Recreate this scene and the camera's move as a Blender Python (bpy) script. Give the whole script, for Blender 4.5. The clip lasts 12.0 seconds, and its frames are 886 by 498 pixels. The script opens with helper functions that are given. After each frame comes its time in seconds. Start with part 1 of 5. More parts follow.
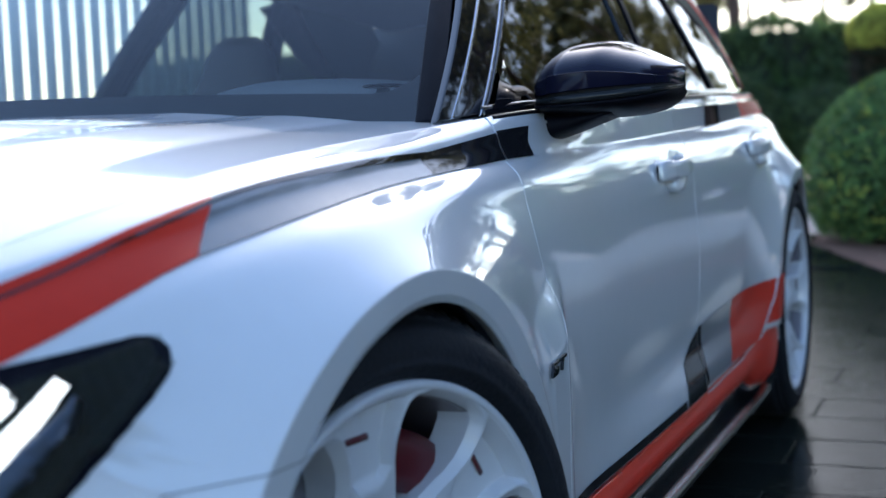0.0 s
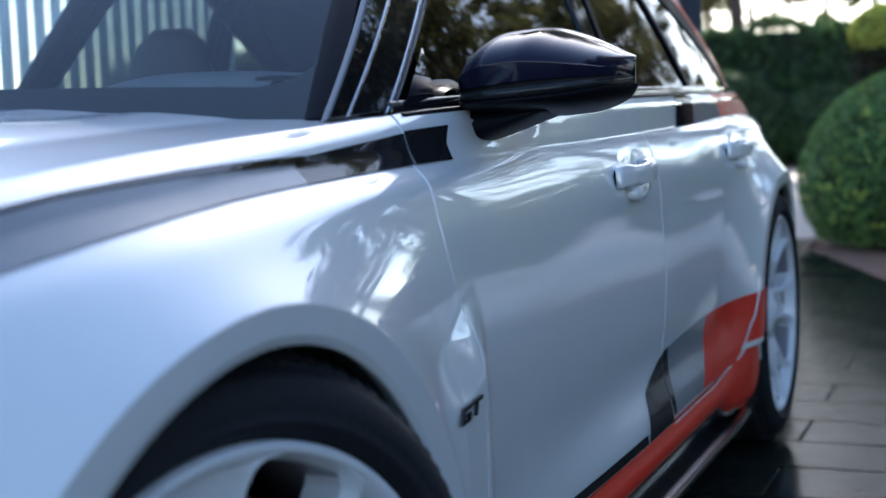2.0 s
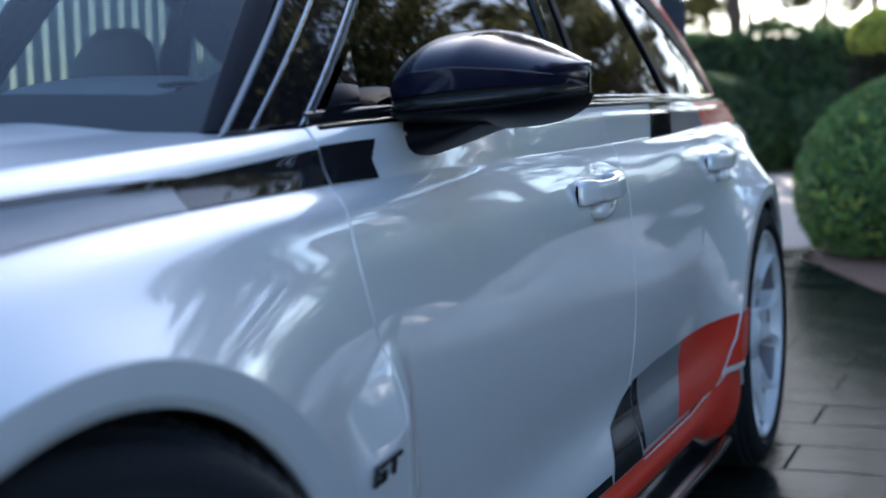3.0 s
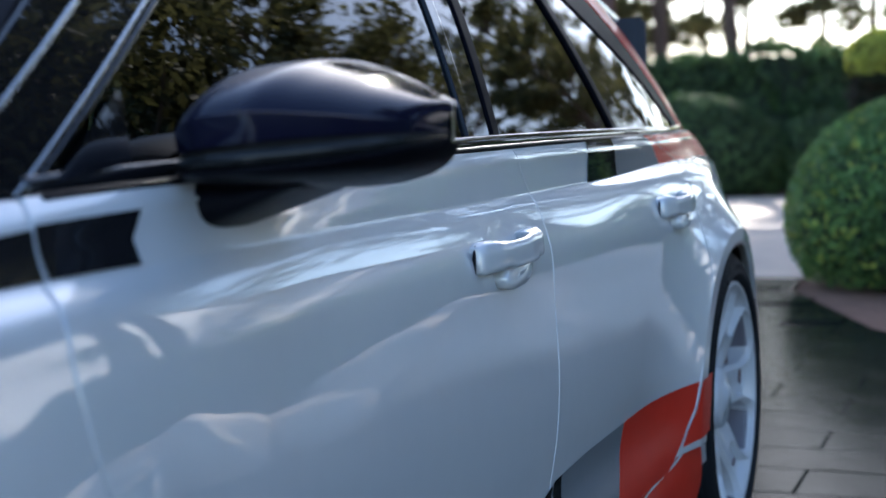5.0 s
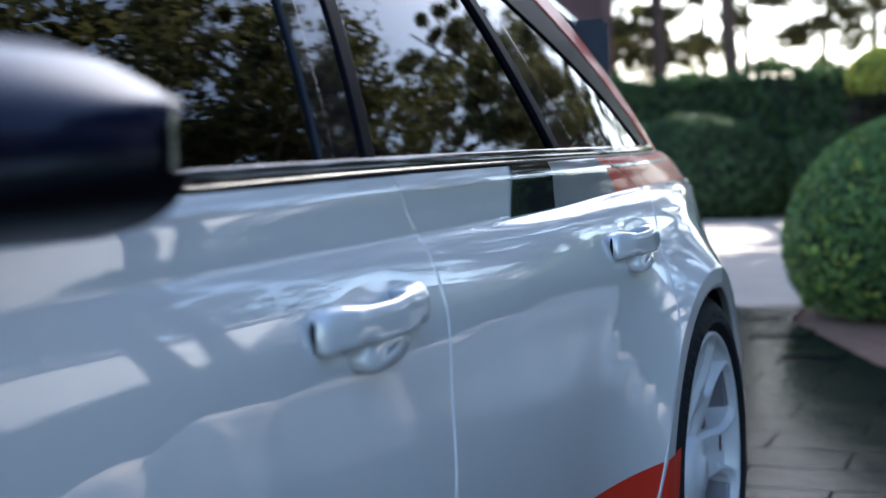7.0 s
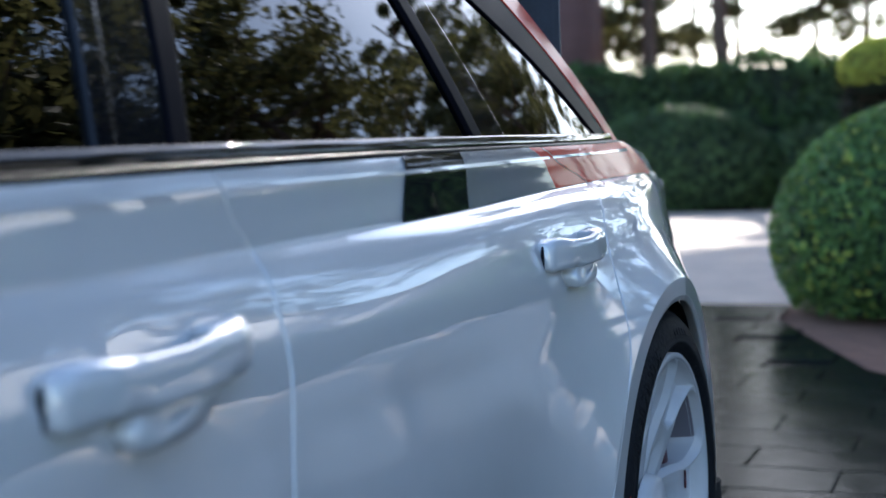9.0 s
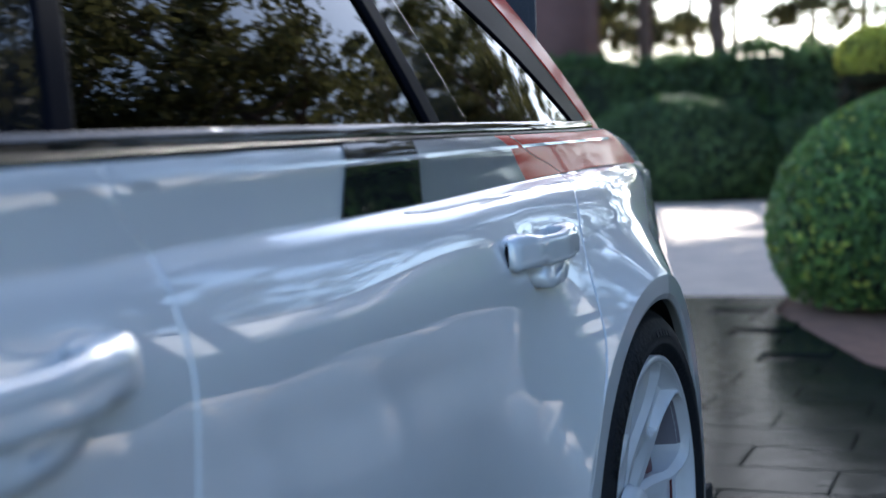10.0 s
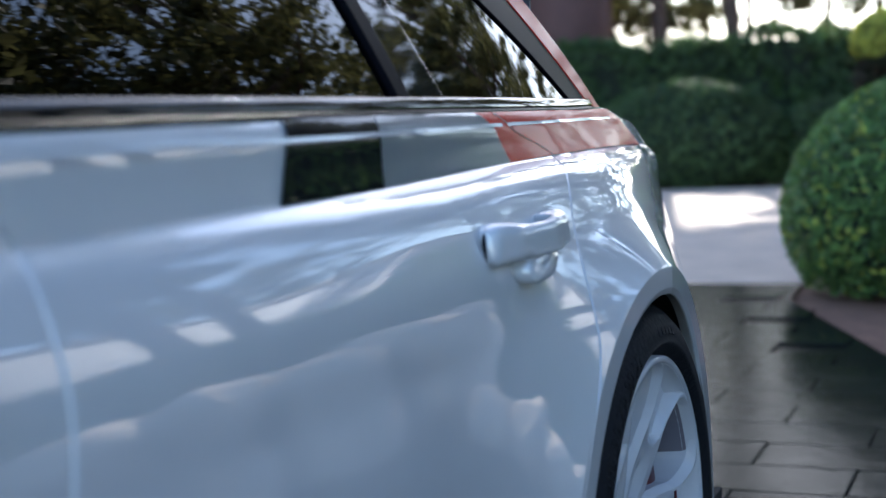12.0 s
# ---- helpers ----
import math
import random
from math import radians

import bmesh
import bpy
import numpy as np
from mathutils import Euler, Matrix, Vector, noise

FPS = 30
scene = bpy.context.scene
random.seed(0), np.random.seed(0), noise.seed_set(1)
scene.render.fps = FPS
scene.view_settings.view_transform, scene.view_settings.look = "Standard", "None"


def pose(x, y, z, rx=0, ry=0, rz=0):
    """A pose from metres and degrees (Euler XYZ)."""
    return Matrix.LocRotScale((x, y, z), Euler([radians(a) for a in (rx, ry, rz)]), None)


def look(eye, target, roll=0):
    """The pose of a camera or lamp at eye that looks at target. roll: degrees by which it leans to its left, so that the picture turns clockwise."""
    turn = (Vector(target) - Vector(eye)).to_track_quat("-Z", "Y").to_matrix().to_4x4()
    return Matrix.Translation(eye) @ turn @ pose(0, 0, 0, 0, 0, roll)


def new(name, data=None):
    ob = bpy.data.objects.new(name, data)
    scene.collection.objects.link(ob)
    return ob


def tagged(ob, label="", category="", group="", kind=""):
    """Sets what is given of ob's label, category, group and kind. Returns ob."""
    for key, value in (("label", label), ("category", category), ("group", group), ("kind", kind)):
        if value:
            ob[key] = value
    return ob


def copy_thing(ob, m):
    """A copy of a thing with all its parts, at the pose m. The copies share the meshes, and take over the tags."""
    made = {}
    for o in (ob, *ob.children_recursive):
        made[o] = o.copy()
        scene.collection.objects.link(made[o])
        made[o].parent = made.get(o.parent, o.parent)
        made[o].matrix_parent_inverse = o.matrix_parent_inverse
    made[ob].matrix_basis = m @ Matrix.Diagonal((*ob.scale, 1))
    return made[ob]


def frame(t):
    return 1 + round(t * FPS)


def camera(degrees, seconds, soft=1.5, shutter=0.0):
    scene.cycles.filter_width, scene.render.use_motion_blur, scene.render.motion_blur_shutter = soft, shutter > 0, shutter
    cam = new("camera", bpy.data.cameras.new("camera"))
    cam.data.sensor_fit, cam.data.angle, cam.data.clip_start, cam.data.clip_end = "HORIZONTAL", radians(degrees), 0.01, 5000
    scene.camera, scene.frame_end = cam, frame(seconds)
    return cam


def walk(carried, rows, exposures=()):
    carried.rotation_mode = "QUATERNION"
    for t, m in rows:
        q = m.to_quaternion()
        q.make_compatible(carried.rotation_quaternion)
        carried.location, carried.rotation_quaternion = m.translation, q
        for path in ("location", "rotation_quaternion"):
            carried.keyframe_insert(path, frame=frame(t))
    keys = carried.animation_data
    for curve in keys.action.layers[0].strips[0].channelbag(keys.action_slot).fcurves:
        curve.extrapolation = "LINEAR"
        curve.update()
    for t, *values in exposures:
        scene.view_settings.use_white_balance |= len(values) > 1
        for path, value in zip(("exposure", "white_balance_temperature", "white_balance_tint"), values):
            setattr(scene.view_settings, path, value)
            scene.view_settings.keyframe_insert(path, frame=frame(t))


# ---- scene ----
cam = camera(36.1, 12.0)
METRES, EYE, TILT, LEAN, TURN = 8.0, 1.5, 0.0, 0.0, 0.0
PATH = [
    (0, (1.564, -1.396, 0.932), (0.797, 0.443, 0.762), -2.1),
    (0.5, (1.564, -1.318, 0.929), (0.796, 0.52, 0.758), -2.0),
    (1, (1.567, -1.239, 0.925), (0.797, 0.599, 0.756), -2.2),
    (1.5, (1.57, -1.154, 0.925), (0.798, 0.683, 0.756), -2.1),
    (2, (1.57, -1.056, 0.926), (0.797, 0.782, 0.758), -2.0),
    (2.5, (1.57, -0.951, 0.932), (0.798, 0.887, 0.764), -1.8),
    (3, (1.571, -0.826, 0.939), (0.8, 1.012, 0.774), -1.6),
    (3.5, (1.57, -0.706, 0.949), (0.801, 1.133, 0.789), -1.4),
    (5.5, (1.564, -0.185, 0.98), (0.789, 1.654, 0.855), -1.9),
    (6, (1.546, -0.027, 0.979), (0.768, 1.812, 0.864), -2.1),
    (6.5, (1.527, 0.103, 0.985), (0.753, 1.943, 0.871), -1.4),
    (7, (1.514, 0.235, 0.981), (0.738, 2.076, 0.878), -1.9),
    (7.5, (1.497, 0.356, 0.981), (0.725, 2.198, 0.878), -1.7),
    (9.5, (1.474, 0.753, 0.981), (0.712, 2.598, 0.858), -1.9),
    (10, (1.466, 0.835, 0.977), (0.702, 2.679, 0.849), -2.2),
    (10.5, (1.453, 0.913, 0.976), (0.685, 2.754, 0.837), -1.8),
    (11, (1.443, 0.97, 0.973), (0.67, 2.809, 0.827), -2.0),
    (11.5, (1.436, 1.016, 0.969), (0.657, 2.852, 0.822), -2.2),
    (12, (1.434, 1.039, 0.968), (0.651, 2.874, 0.82), -2.3),
]
walk(cam, [(t, look(eye, target, roll)) for t, eye, target, roll in PATH], exposures=[(0.0, 1.25, 5750, 10), (12.0, 1.25, 5750, 10)])

cam.data.dof.use_dof = True
cam.data.dof.focus_distance = 2.1
cam.data.dof.aperture_fstop = 3.8

# ---- world and sun ----
SUN_EL, SUN_AZ = 29.0, 14.0   # elevation; bearing from +y towards -x
sd = Vector((-math.sin(radians(SUN_AZ)) * math.cos(radians(SUN_EL)), math.cos(radians(SUN_AZ)) * math.cos(radians(SUN_EL)), math.sin(radians(SUN_EL))))
world = bpy.data.worlds.new("world")
scene.world = world
world.use_nodes = True
wn = world.node_tree
sky = wn.nodes.new("ShaderNodeTexSky")
sky.sky_type, sky.sun_disc = "NISHITA", False
sky.sun_elevation, sky.sun_rotation = radians(SUN_EL), math.atan2(sd.x, sd.y)
sky.air_density, sky.dust_density = 1.0, 0.8
wn.links.new(sky.outputs[0], wn.nodes["Background"].inputs[0])
wn.nodes["Background"].inputs[1].default_value = 0.15
sun = new("sun", bpy.data.lights.new("sun", "SUN"))
sun.data.energy, sun.data.angle, sun.data.color = 4.3, radians(0.6), (1.0, 0.9, 0.76)
sun.matrix_world = look((0, 0, 30), Vector((0, 0, 30)) - sd)


# ---- materials ----
def mat(name, color, rough=0.5, metal=0.0, coat=0.0, coat_rough=0.03, vary=0.0, scale=8.0, bump=0.0, bscale=40.0, rvary=0.0, hue2=None, rand=0.0, spec=0.5, coat_ior=1.6):
    m = bpy.data.materials.new(name)
    m.use_nodes = True
    nt = m.node_tree
    b = nt.nodes["Principled BSDF"]
    b.inputs["Base Color"].default_value = (*color, 1)
    b.inputs["Roughness"].default_value = rough
    b.inputs["Metallic"].default_value = metal
    b.inputs["Coat Weight"].default_value = coat
    b.inputs["Coat Roughness"].default_value = coat_rough
    b.inputs["Specular IOR Level"].default_value = spec
    b.inputs["Coat IOR"].default_value = coat_ior
    tc = nt.nodes.new("ShaderNodeTexCoord")
    col = None
    if vary or hue2:
        n1 = nt.nodes.new("ShaderNodeTexNoise")
        n1.inputs["Scale"].default_value, n1.inputs["Detail"].default_value = scale, 6
        nt.links.new(tc.outputs["Object"], n1.inputs["Vector"])
        n2 = nt.nodes.new("ShaderNodeTexNoise")
        n2.inputs["Scale"].default_value, n2.inputs["Detail"].default_value = scale * 9, 3
        nt.links.new(tc.outputs["Object"], n2.inputs["Vector"])
        add = nt.nodes.new("ShaderNodeMath")
        add.operation = "MULTIPLY_ADD"
        add.inputs[1].default_value = 0.45
        nt.links.new(n2.outputs[0], add.inputs[0])
        sc = nt.nodes.new("ShaderNodeMath")
        sc.operation = "MULTIPLY"
        sc.inputs[1].default_value = 0.62
        nt.links.new(n1.outputs[0], sc.inputs[0])
        nt.links.new(sc.outputs[0], add.inputs[2])
        ramp = nt.nodes.new("ShaderNodeValToRGB")
        lo = tuple(c * (1 - vary) for c in color)
        hi = hue2 or tuple(min(1, c * (1 + vary)) for c in color)
        ramp.color_ramp.elements[0].position, ramp.color_ramp.elements[0].color = 0.32, (*lo, 1)
        ramp.color_ramp.elements[1].position, ramp.color_ramp.elements[1].color = 0.72, (*hi, 1)
        nt.links.new(add.outputs[0], ramp.inputs[0])
        col = ramp.outputs[0]
        if rvary:
            mr = nt.nodes.new("ShaderNodeMapRange")
            mr.inputs["To Min"].default_value, mr.inputs["To Max"].default_value = rough - rvary, rough + rvary
            nt.links.new(n1.outputs[0], mr.inputs[0])
            nt.links.new(mr.outputs[0], b.inputs["Roughness"])
    if rand:
        oi = nt.nodes.new("ShaderNodeObjectInfo" if rand > 0 else "ShaderNodeNewGeometry")
        hs = nt.nodes.new("ShaderNodeHueSaturation")
        mr = nt.nodes.new("ShaderNodeMapRange")
        mr.inputs["To Min"].default_value, mr.inputs["To Max"].default_value = 1 - abs(rand), 1 + abs(rand)
        nt.links.new(oi.outputs["Random" if rand > 0 else "Random Per Island"], mr.inputs[0])
        nt.links.new(mr.outputs[0], hs.inputs["Value"])
        if col:
            nt.links.new(col, hs.inputs["Color"])
        else:
            hs.inputs["Color"].default_value = (*color, 1)
        col = hs.outputs[0]
    if col:
        nt.links.new(col, b.inputs["Base Color"])
    if bump:
        nb = nt.nodes.new("ShaderNodeTexNoise")
        nb.inputs["Scale"].default_value, nb.inputs["Detail"].default_value = bscale, 5
        nt.links.new(tc.outputs["Object"], nb.inputs["Vector"])
        bp = nt.nodes.new("ShaderNodeBump")
        bp.inputs["Strength"].default_value, bp.inputs["Distance"].default_value = bump, 0.01
        nt.links.new(nb.outputs[0], bp.inputs["Height"])
        nt.links.new(bp.outputs[0], b.inputs["Normal"])
    return m


def glass_mat(name, tint, rough=0.0, f0=0.06, top=0.93):
    m = bpy.data.materials.new(name)
    m.use_nodes = True
    nt = m.node_tree
    nt.nodes.remove(nt.nodes["Principled BSDF"])
    tr = nt.nodes.new("ShaderNodeBsdfTransparent")
    tr.inputs[0].default_value = (*tint, 1)
    gl = nt.nodes.new("ShaderNodeBsdfGlossy")
    gl.inputs["Roughness"].default_value = rough
    lw = nt.nodes.new("ShaderNodeLayerWeight")
    lw.inputs[0].default_value = 0.5
    pw = nt.nodes.new("ShaderNodeMath")
    pw.operation = "POWER"
    pw.inputs[1].default_value = 4.5
    fr = nt.nodes.new("ShaderNodeMath")
    fr.operation = "MULTIPLY_ADD"
    fr.inputs[1].default_value, fr.inputs[2].default_value = top, f0
    nt.links.new(lw.outputs["Facing"], pw.inputs[0])
    nt.links.new(pw.outputs[0], fr.inputs[0])
    mix = nt.nodes.new("ShaderNodeMixShader")
    nt.links.new(fr.outputs[0], mix.inputs[0])
    nt.links.new(tr.outputs[0], mix.inputs[1])
    nt.links.new(gl.outputs[0], mix.inputs[2])
    nt.links.new(mix.outputs[0], nt.nodes["Material Output"].inputs[0])
    return m


PAINT = mat("white_paint", (0.70, 0.71, 0.72), 0.42, 0.10, 1.0, 0.015, vary=0.02, scale=3, coat_ior=2.0)
RED = mat("red_film", (0.60, 0.036, 0.018), 0.4, 0.0, 0.22, 0.06, vary=0.05, scale=4, spec=0.06, coat_ior=1.40)
GREY = mat("grey_film", (0.20, 0.21, 0.225), 0.4, 0.0, 0.9, 0.04, vary=0.05, scale=4, spec=0.1, coat_ior=1.55)
BLACKF = mat("black_film", (0.012, 0.012, 0.014), 0.25, 0.0, 0.8, 0.03, spec=0.0, vary=0.1, scale=4)
GLOSSB = mat("gloss_black", (0.008, 0.008, 0.010), 0.03, spec=0.6)
MIRRORB = mat("mirror_black", (0.008, 0.008, 0.022), 0.10, spec=0.26, vary=0.1, scale=10)
SATINB = mat("satin_black_plastic", (0.005, 0.005, 0.008), 0.34, spec=0.06, vary=0.15, scale=20, bump=0.1, bscale=600)
TRIMB = mat("window_trim_black", (0.005, 0.005, 0.008), 0.45, spec=0.02, vary=0.1, scale=20)
RUBBER = mat("tyre_rubber", (0.010, 0.011, 0.014), 0.7, spec=0.25, vary=0.25, scale=12, bump=0.25, bscale=150)
LINER = mat("liner_black", (0.006, 0.006, 0.007), 0.9, vary=0.2, scale=15)
RIMW = mat("white_rim", (0.60, 0.61, 0.64), 0.35, 0.0, 0.5, 0.08, vary=0.03, scale=6)
# the white rim's barrel, greyed for the shade inside the wheel
RIMIN = mat("shaded_rim_barrel", (0.17, 0.16, 0.19), 0.4, 0.0, 0.3, 0.1, vary=0.06, scale=6)
DISC = mat("brake_disc_steel", (0.16, 0.15, 0.15), 0.38, 0.9, vary=0.15, scale=30)
CALIPER = mat("caliper_red", (0.085, 0.004, 0.008), 0.4, 0.0, 0.2, vary=0.06, scale=10)
CHROME = mat("black_chrome", (0.05, 0.05, 0.055), 0.12, 0.9, 0.6)
SILVER = mat("satin_aluminium", (0.55, 0.56, 0.58), 0.25, 1.0)
CARBON = mat("dark_carbon", (0.012, 0.013, 0.014), 0.25, 0.0, 0.5, 0.04, spec=0.1, coat_ior=1.45, vary=0.3, scale=60)
# near panes carry the cabin's darkness in their tint; far panes stay clearer
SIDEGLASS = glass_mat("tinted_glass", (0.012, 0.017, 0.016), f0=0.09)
FRONTGLASS = glass_mat("shaded_front_glass", (0.035, 0.045, 0.042), f0=0.09)
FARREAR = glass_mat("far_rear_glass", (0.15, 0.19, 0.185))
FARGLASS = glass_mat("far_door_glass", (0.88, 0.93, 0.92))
WINDGLASS = glass_mat("windscreen_glass", (0.86, 0.92, 0.93), f0=0.085, top=0.9)
LAMPGLASS = glass_mat("lamp_cover", (0.80, 0.82, 0.80), f0=0.012, top=0.08)
LAMPEDGE = mat("lamp_edge", (0.004, 0.004, 0.009), 0.3, spec=0.06, vary=0.1, scale=10)
CABIN = mat("dark_leather", (0.035, 0.036, 0.04), 0.55, vary=0.2, scale=20, bump=0.2, bscale=300)
DASHM = mat("dash_plastic", (0.11, 0.115, 0.12), 0.6, vary=0.15, scale=25, bump=0.2, bscale=500)
SLATE = mat("slate_slab", (0.009, 0.014, 0.017), 0.16, spec=0.010, vary=0.35, hue2=(0.019, 0.022, 0.016), scale=4, bump=0.16, bscale=18, rvary=0.08, rand=0.10)
JOINT = mat("joint_mortar", (0.009, 0.011, 0.011), 0.2, spec=0.010, vary=0.3, scale=20, bump=0.3)
GRAVEL = mat("gravel_ground", (0.20, 0.10, 0.062), 0.9, vary=0.35, scale=9, bump=0.8, bscale=60)
PATHM = mat("pale_path", (0.58, 0.45, 0.35), 0.85, vary=0.2, scale=3, bump=0.4, bscale=50)
LEAF = mat("box_leaf", (0.080, 0.185, 0.050), 0.5, vary=0.5, scale=2.2, rand=-0.5, hue2=(0.20, 0.34, 0.08))
LEAFD = mat("hedge_leaf", (0.066, 0.118, 0.036), 0.55, vary=0.5, scale=0.8, rand=-0.45)
LEAFM = mat("shrub_leaf", (0.078, 0.132, 0.044), 0.55, vary=0.5, scale=0.8, rand=-0.45)
LEAFR = mat("brown_leaf", (0.055, 0.042, 0.025), 0.55, vary=0.5, scale=0.8, rand=-0.45)
# bright yellow puts the glow of sunlit leaves into the colour
LEAFY = mat("sunlit_yellow_leaf", (0.42, 0.45, 0.07), 0.5, vary=0.4, scale=1.5, rand=-0.4)
PINE = mat("pine_needles", (0.056, 0.080, 0.030), 0.6, vary=0.5, scale=0.8, rand=-0.5, hue2=(0.21, 0.20, 0.075))
BARK = mat("pine_bark", (0.12, 0.08, 0.06), 0.9, vary=0.4, scale=5, bump=1.0, bscale=18)
# near-black colour stands in for the shade deep inside bushes and hedges
CORE = mat("foliage_shade", (0.012, 0.02, 0.008), 0.9, vary=0.4, scale=4)
ROCK = mat("pale_boulder", (0.66, 0.56, 0.47), 0.85, vary=0.35, scale=3, bump=0.9, bscale=9)
POSTM = mat("rust_brown_wall", (0.13, 0.065, 0.055), 0.75, vary=0.2, scale=2, bump=0.3)
GARAGE = mat("blue_grey_boards", (0.62, 0.68, 0.68), 0.7, vary=0.1, scale=2)
RENDERW = mat("pale_render", (0.74, 0.73, 0.74), 0.8, vary=0.06, scale=1.5, bump=0.2, bscale=60)
DRL = mat("daytime_light", (0.9, 0.9, 0.9), 0.3)
DRL.node_tree.nodes["Principled BSDF"].inputs["Emission Color"].default_value = (1.0, 0.97, 0.92, 1)
DRL.node_tree.nodes["Principled BSDF"].inputs["Emission Strength"].default_value = 1.3
LAMPIN = mat("lamp_inside", (0.010, 0.011, 0.007), 0.4, 0.2, spec=0.2, vary=0.3, scale=30)
LAMPCH = mat("lamp_chrome", (0.16, 0.19, 0.26), 0.3, 0.9)


def let_light_through(m, share):
    """Leaves that pass some light on to their other side."""
    nt = m.node_tree
    b = nt.nodes["Principled BSDF"]
    tl = nt.nodes.new("ShaderNodeBsdfTranslucent")
    if b.inputs["Base Color"].links:
        nt.links.new(b.inputs["Base Color"].links[0].from_socket, tl.inputs[0])
    else:
        tl.inputs[0].default_value = b.inputs["Base Color"].default_value
    mix = nt.nodes.new("ShaderNodeMixShader")
    mix.inputs[0].default_value = share
    nt.links.new(b.outputs[0], mix.inputs[1])
    nt.links.new(tl.outputs[0], mix.inputs[2])
    nt.links.new(mix.outputs[0], nt.nodes["Material Output"].inputs[0])


for m in (LEAF, LEAFD, LEAFM, LEAFR, LEAFY):
    let_light_through(m, 0.35)
let_light_through(PINE, 0.5)


# ---- mesh helpers ----
def link_mesh(name, me, material, parent=None, label="", smooth=True):
    me.materials.append(material)
    if smooth:
        me.polygons.foreach_set("use_smooth", [True] * len(me.polygons))
    ob = new(name, me)
    if parent:
        ob.parent = parent
    if label:
        ob["label"] = label
    return ob


def part(name, bm, material, parent=None, label="", smooth=True):
    me = bpy.data.meshes.new(name)
    bmesh.ops.recalc_face_normals(bm, faces=bm.faces)
    bm.to_mesh(me)
    bm.free()
    return link_mesh(name, me, material, parent, label, smooth)


def arr_mesh(name, verts, faces):
    me = bpy.data.meshes.new(name)
    me.from_pydata(np.asarray(verts).reshape(-1, 3).tolist(), [], faces)
    me.update()
    return me


def grid_faces(n, m, close_n=False, close_m=False, flip=False):
    f = []
    for i in range(n if close_n else n - 1):
        for j in range(m if close_m else m - 1):
            a, b = i * m + j, i * m + (j + 1) % m
            c, d = ((i + 1) % n) * m + (j + 1) % m, ((i + 1) % n) * m + j
            f.append((d, c, b, a) if flip else (a, b, c, d))
    return f


def normals(P):
    du, dv = np.gradient(P, axis=0), np.gradient(P, axis=1)
    n = np.cross(du, dv)
    return n / np.maximum(np.linalg.norm(n, axis=2, keepdims=True), 1e-9)


def sheet(name, P, material, parent=None, label="", edge=0.014, out=(1, 0, 0), lift=0.0):
    """A panel from a grid of points, with rounded edges folded inwards. out: the side that is the outside."""
    N = normals(P)
    if (N.mean((0, 1)) @ np.array(out)) < 0:
        P = P[:, ::-1]
        N = normals(P)
    if lift:
        P = P + N * lift
    if edge:
        for ax in (0, 1):
            for end in (0, -1):
                p0, p1 = np.take(P, end, ax), np.take(P, 1 if end == 0 else -2, ax)
                L = np.linalg.norm(p1 - p0, axis=-1, keepdims=True)
                q = p0 + (p1 - p0) * np.minimum(0.5, 0.0015 / np.maximum(L, 1e-6))
                P = np.insert(P, 1 if end == 0 else P.shape[ax] - 1, q, axis=ax)
        N = normals(P)
        r = 0.0026
        def ring(P, N, outward, down):
            n, m = P.shape[:2]
            Q = np.zeros((n + 2, m + 2, 3))
            Q[1:-1, 1:-1] = P
            R = np.zeros_like(Q)
            R[1:-1, 1:-1] = N
            for a in (Q, R):
                a[0, 1:-1], a[-1, 1:-1] = a[1, 1:-1], a[-2, 1:-1]
                a[:, 0], a[:, -1] = a[:, 1], a[:, -2]
            def unit(v):
                return v / np.maximum(np.linalg.norm(v, axis=-1, keepdims=True), 1e-9)
            d0, d1 = unit(Q[1] - Q[2]), unit(Q[-2] - Q[-3])
            e0, e1 = unit(Q[:, 1] - Q[:, 2]), unit(Q[:, -2] - Q[:, -3])
            Q[0] += d0 * outward
            Q[-1] += d1 * outward
            Q[:, 0] += e0 * outward
            Q[:, -1] += e1 * outward
            dn = np.zeros(Q.shape[:2] + (1,))
            dn[0, :], dn[-1, :], dn[:, 0], dn[:, -1] = 1, 1, 1, 1
            return Q - R * dn * down, R
        P, N = ring(P, N, r * 0.7, r * 0.3)
        P, N = ring(P, N, r * 0.3, r * 0.7)
        P, N = ring(P, N, 0.0004, edge)
    n, m = P.shape[:2]
    return link_mesh(name, arr_mesh(name, P, grid_faces(n, m, flip=True)), material, parent, label)


def spline(*knots):
    """A smooth curve through (a, b) knots (monotone cubic)."""
    a = np.array([k[0] for k in knots], float)
    b = np.array([k[1] for k in knots], float)
    h, d = np.diff(a), np.diff(b) / np.diff(a)
    m = np.zeros_like(b)
    m[0], m[-1] = d[0], d[-1]
    for i in range(1, len(a) - 1):
        if d[i - 1] * d[i] > 0:
            w1, w2 = 2 * h[i] + h[i - 1], h[i] + 2 * h[i - 1]
            m[i] = (w1 + w2) / (w1 / d[i - 1] + w2 / d[i])
    def f(x):
        x = np.asarray(x, float)
        i = np.clip(np.searchsorted(a, x) - 1, 0, len(a) - 2)
        t = (np.clip(x, a[0], a[-1]) - a[i]) / h[i]
        r = (2 * t**3 - 3 * t**2 + 1) * b[i] + (t**3 - 2 * t**2 + t) * h[i] * m[i] + (3 * t**2 - 2 * t**3) * b[i + 1] + (t**3 - t**2) * h[i] * m[i + 1]
        return r + (x > a[-1]) * (x - a[-1]) * m[-1] + (x < a[0]) * (x - a[0]) * m[0]
    return f


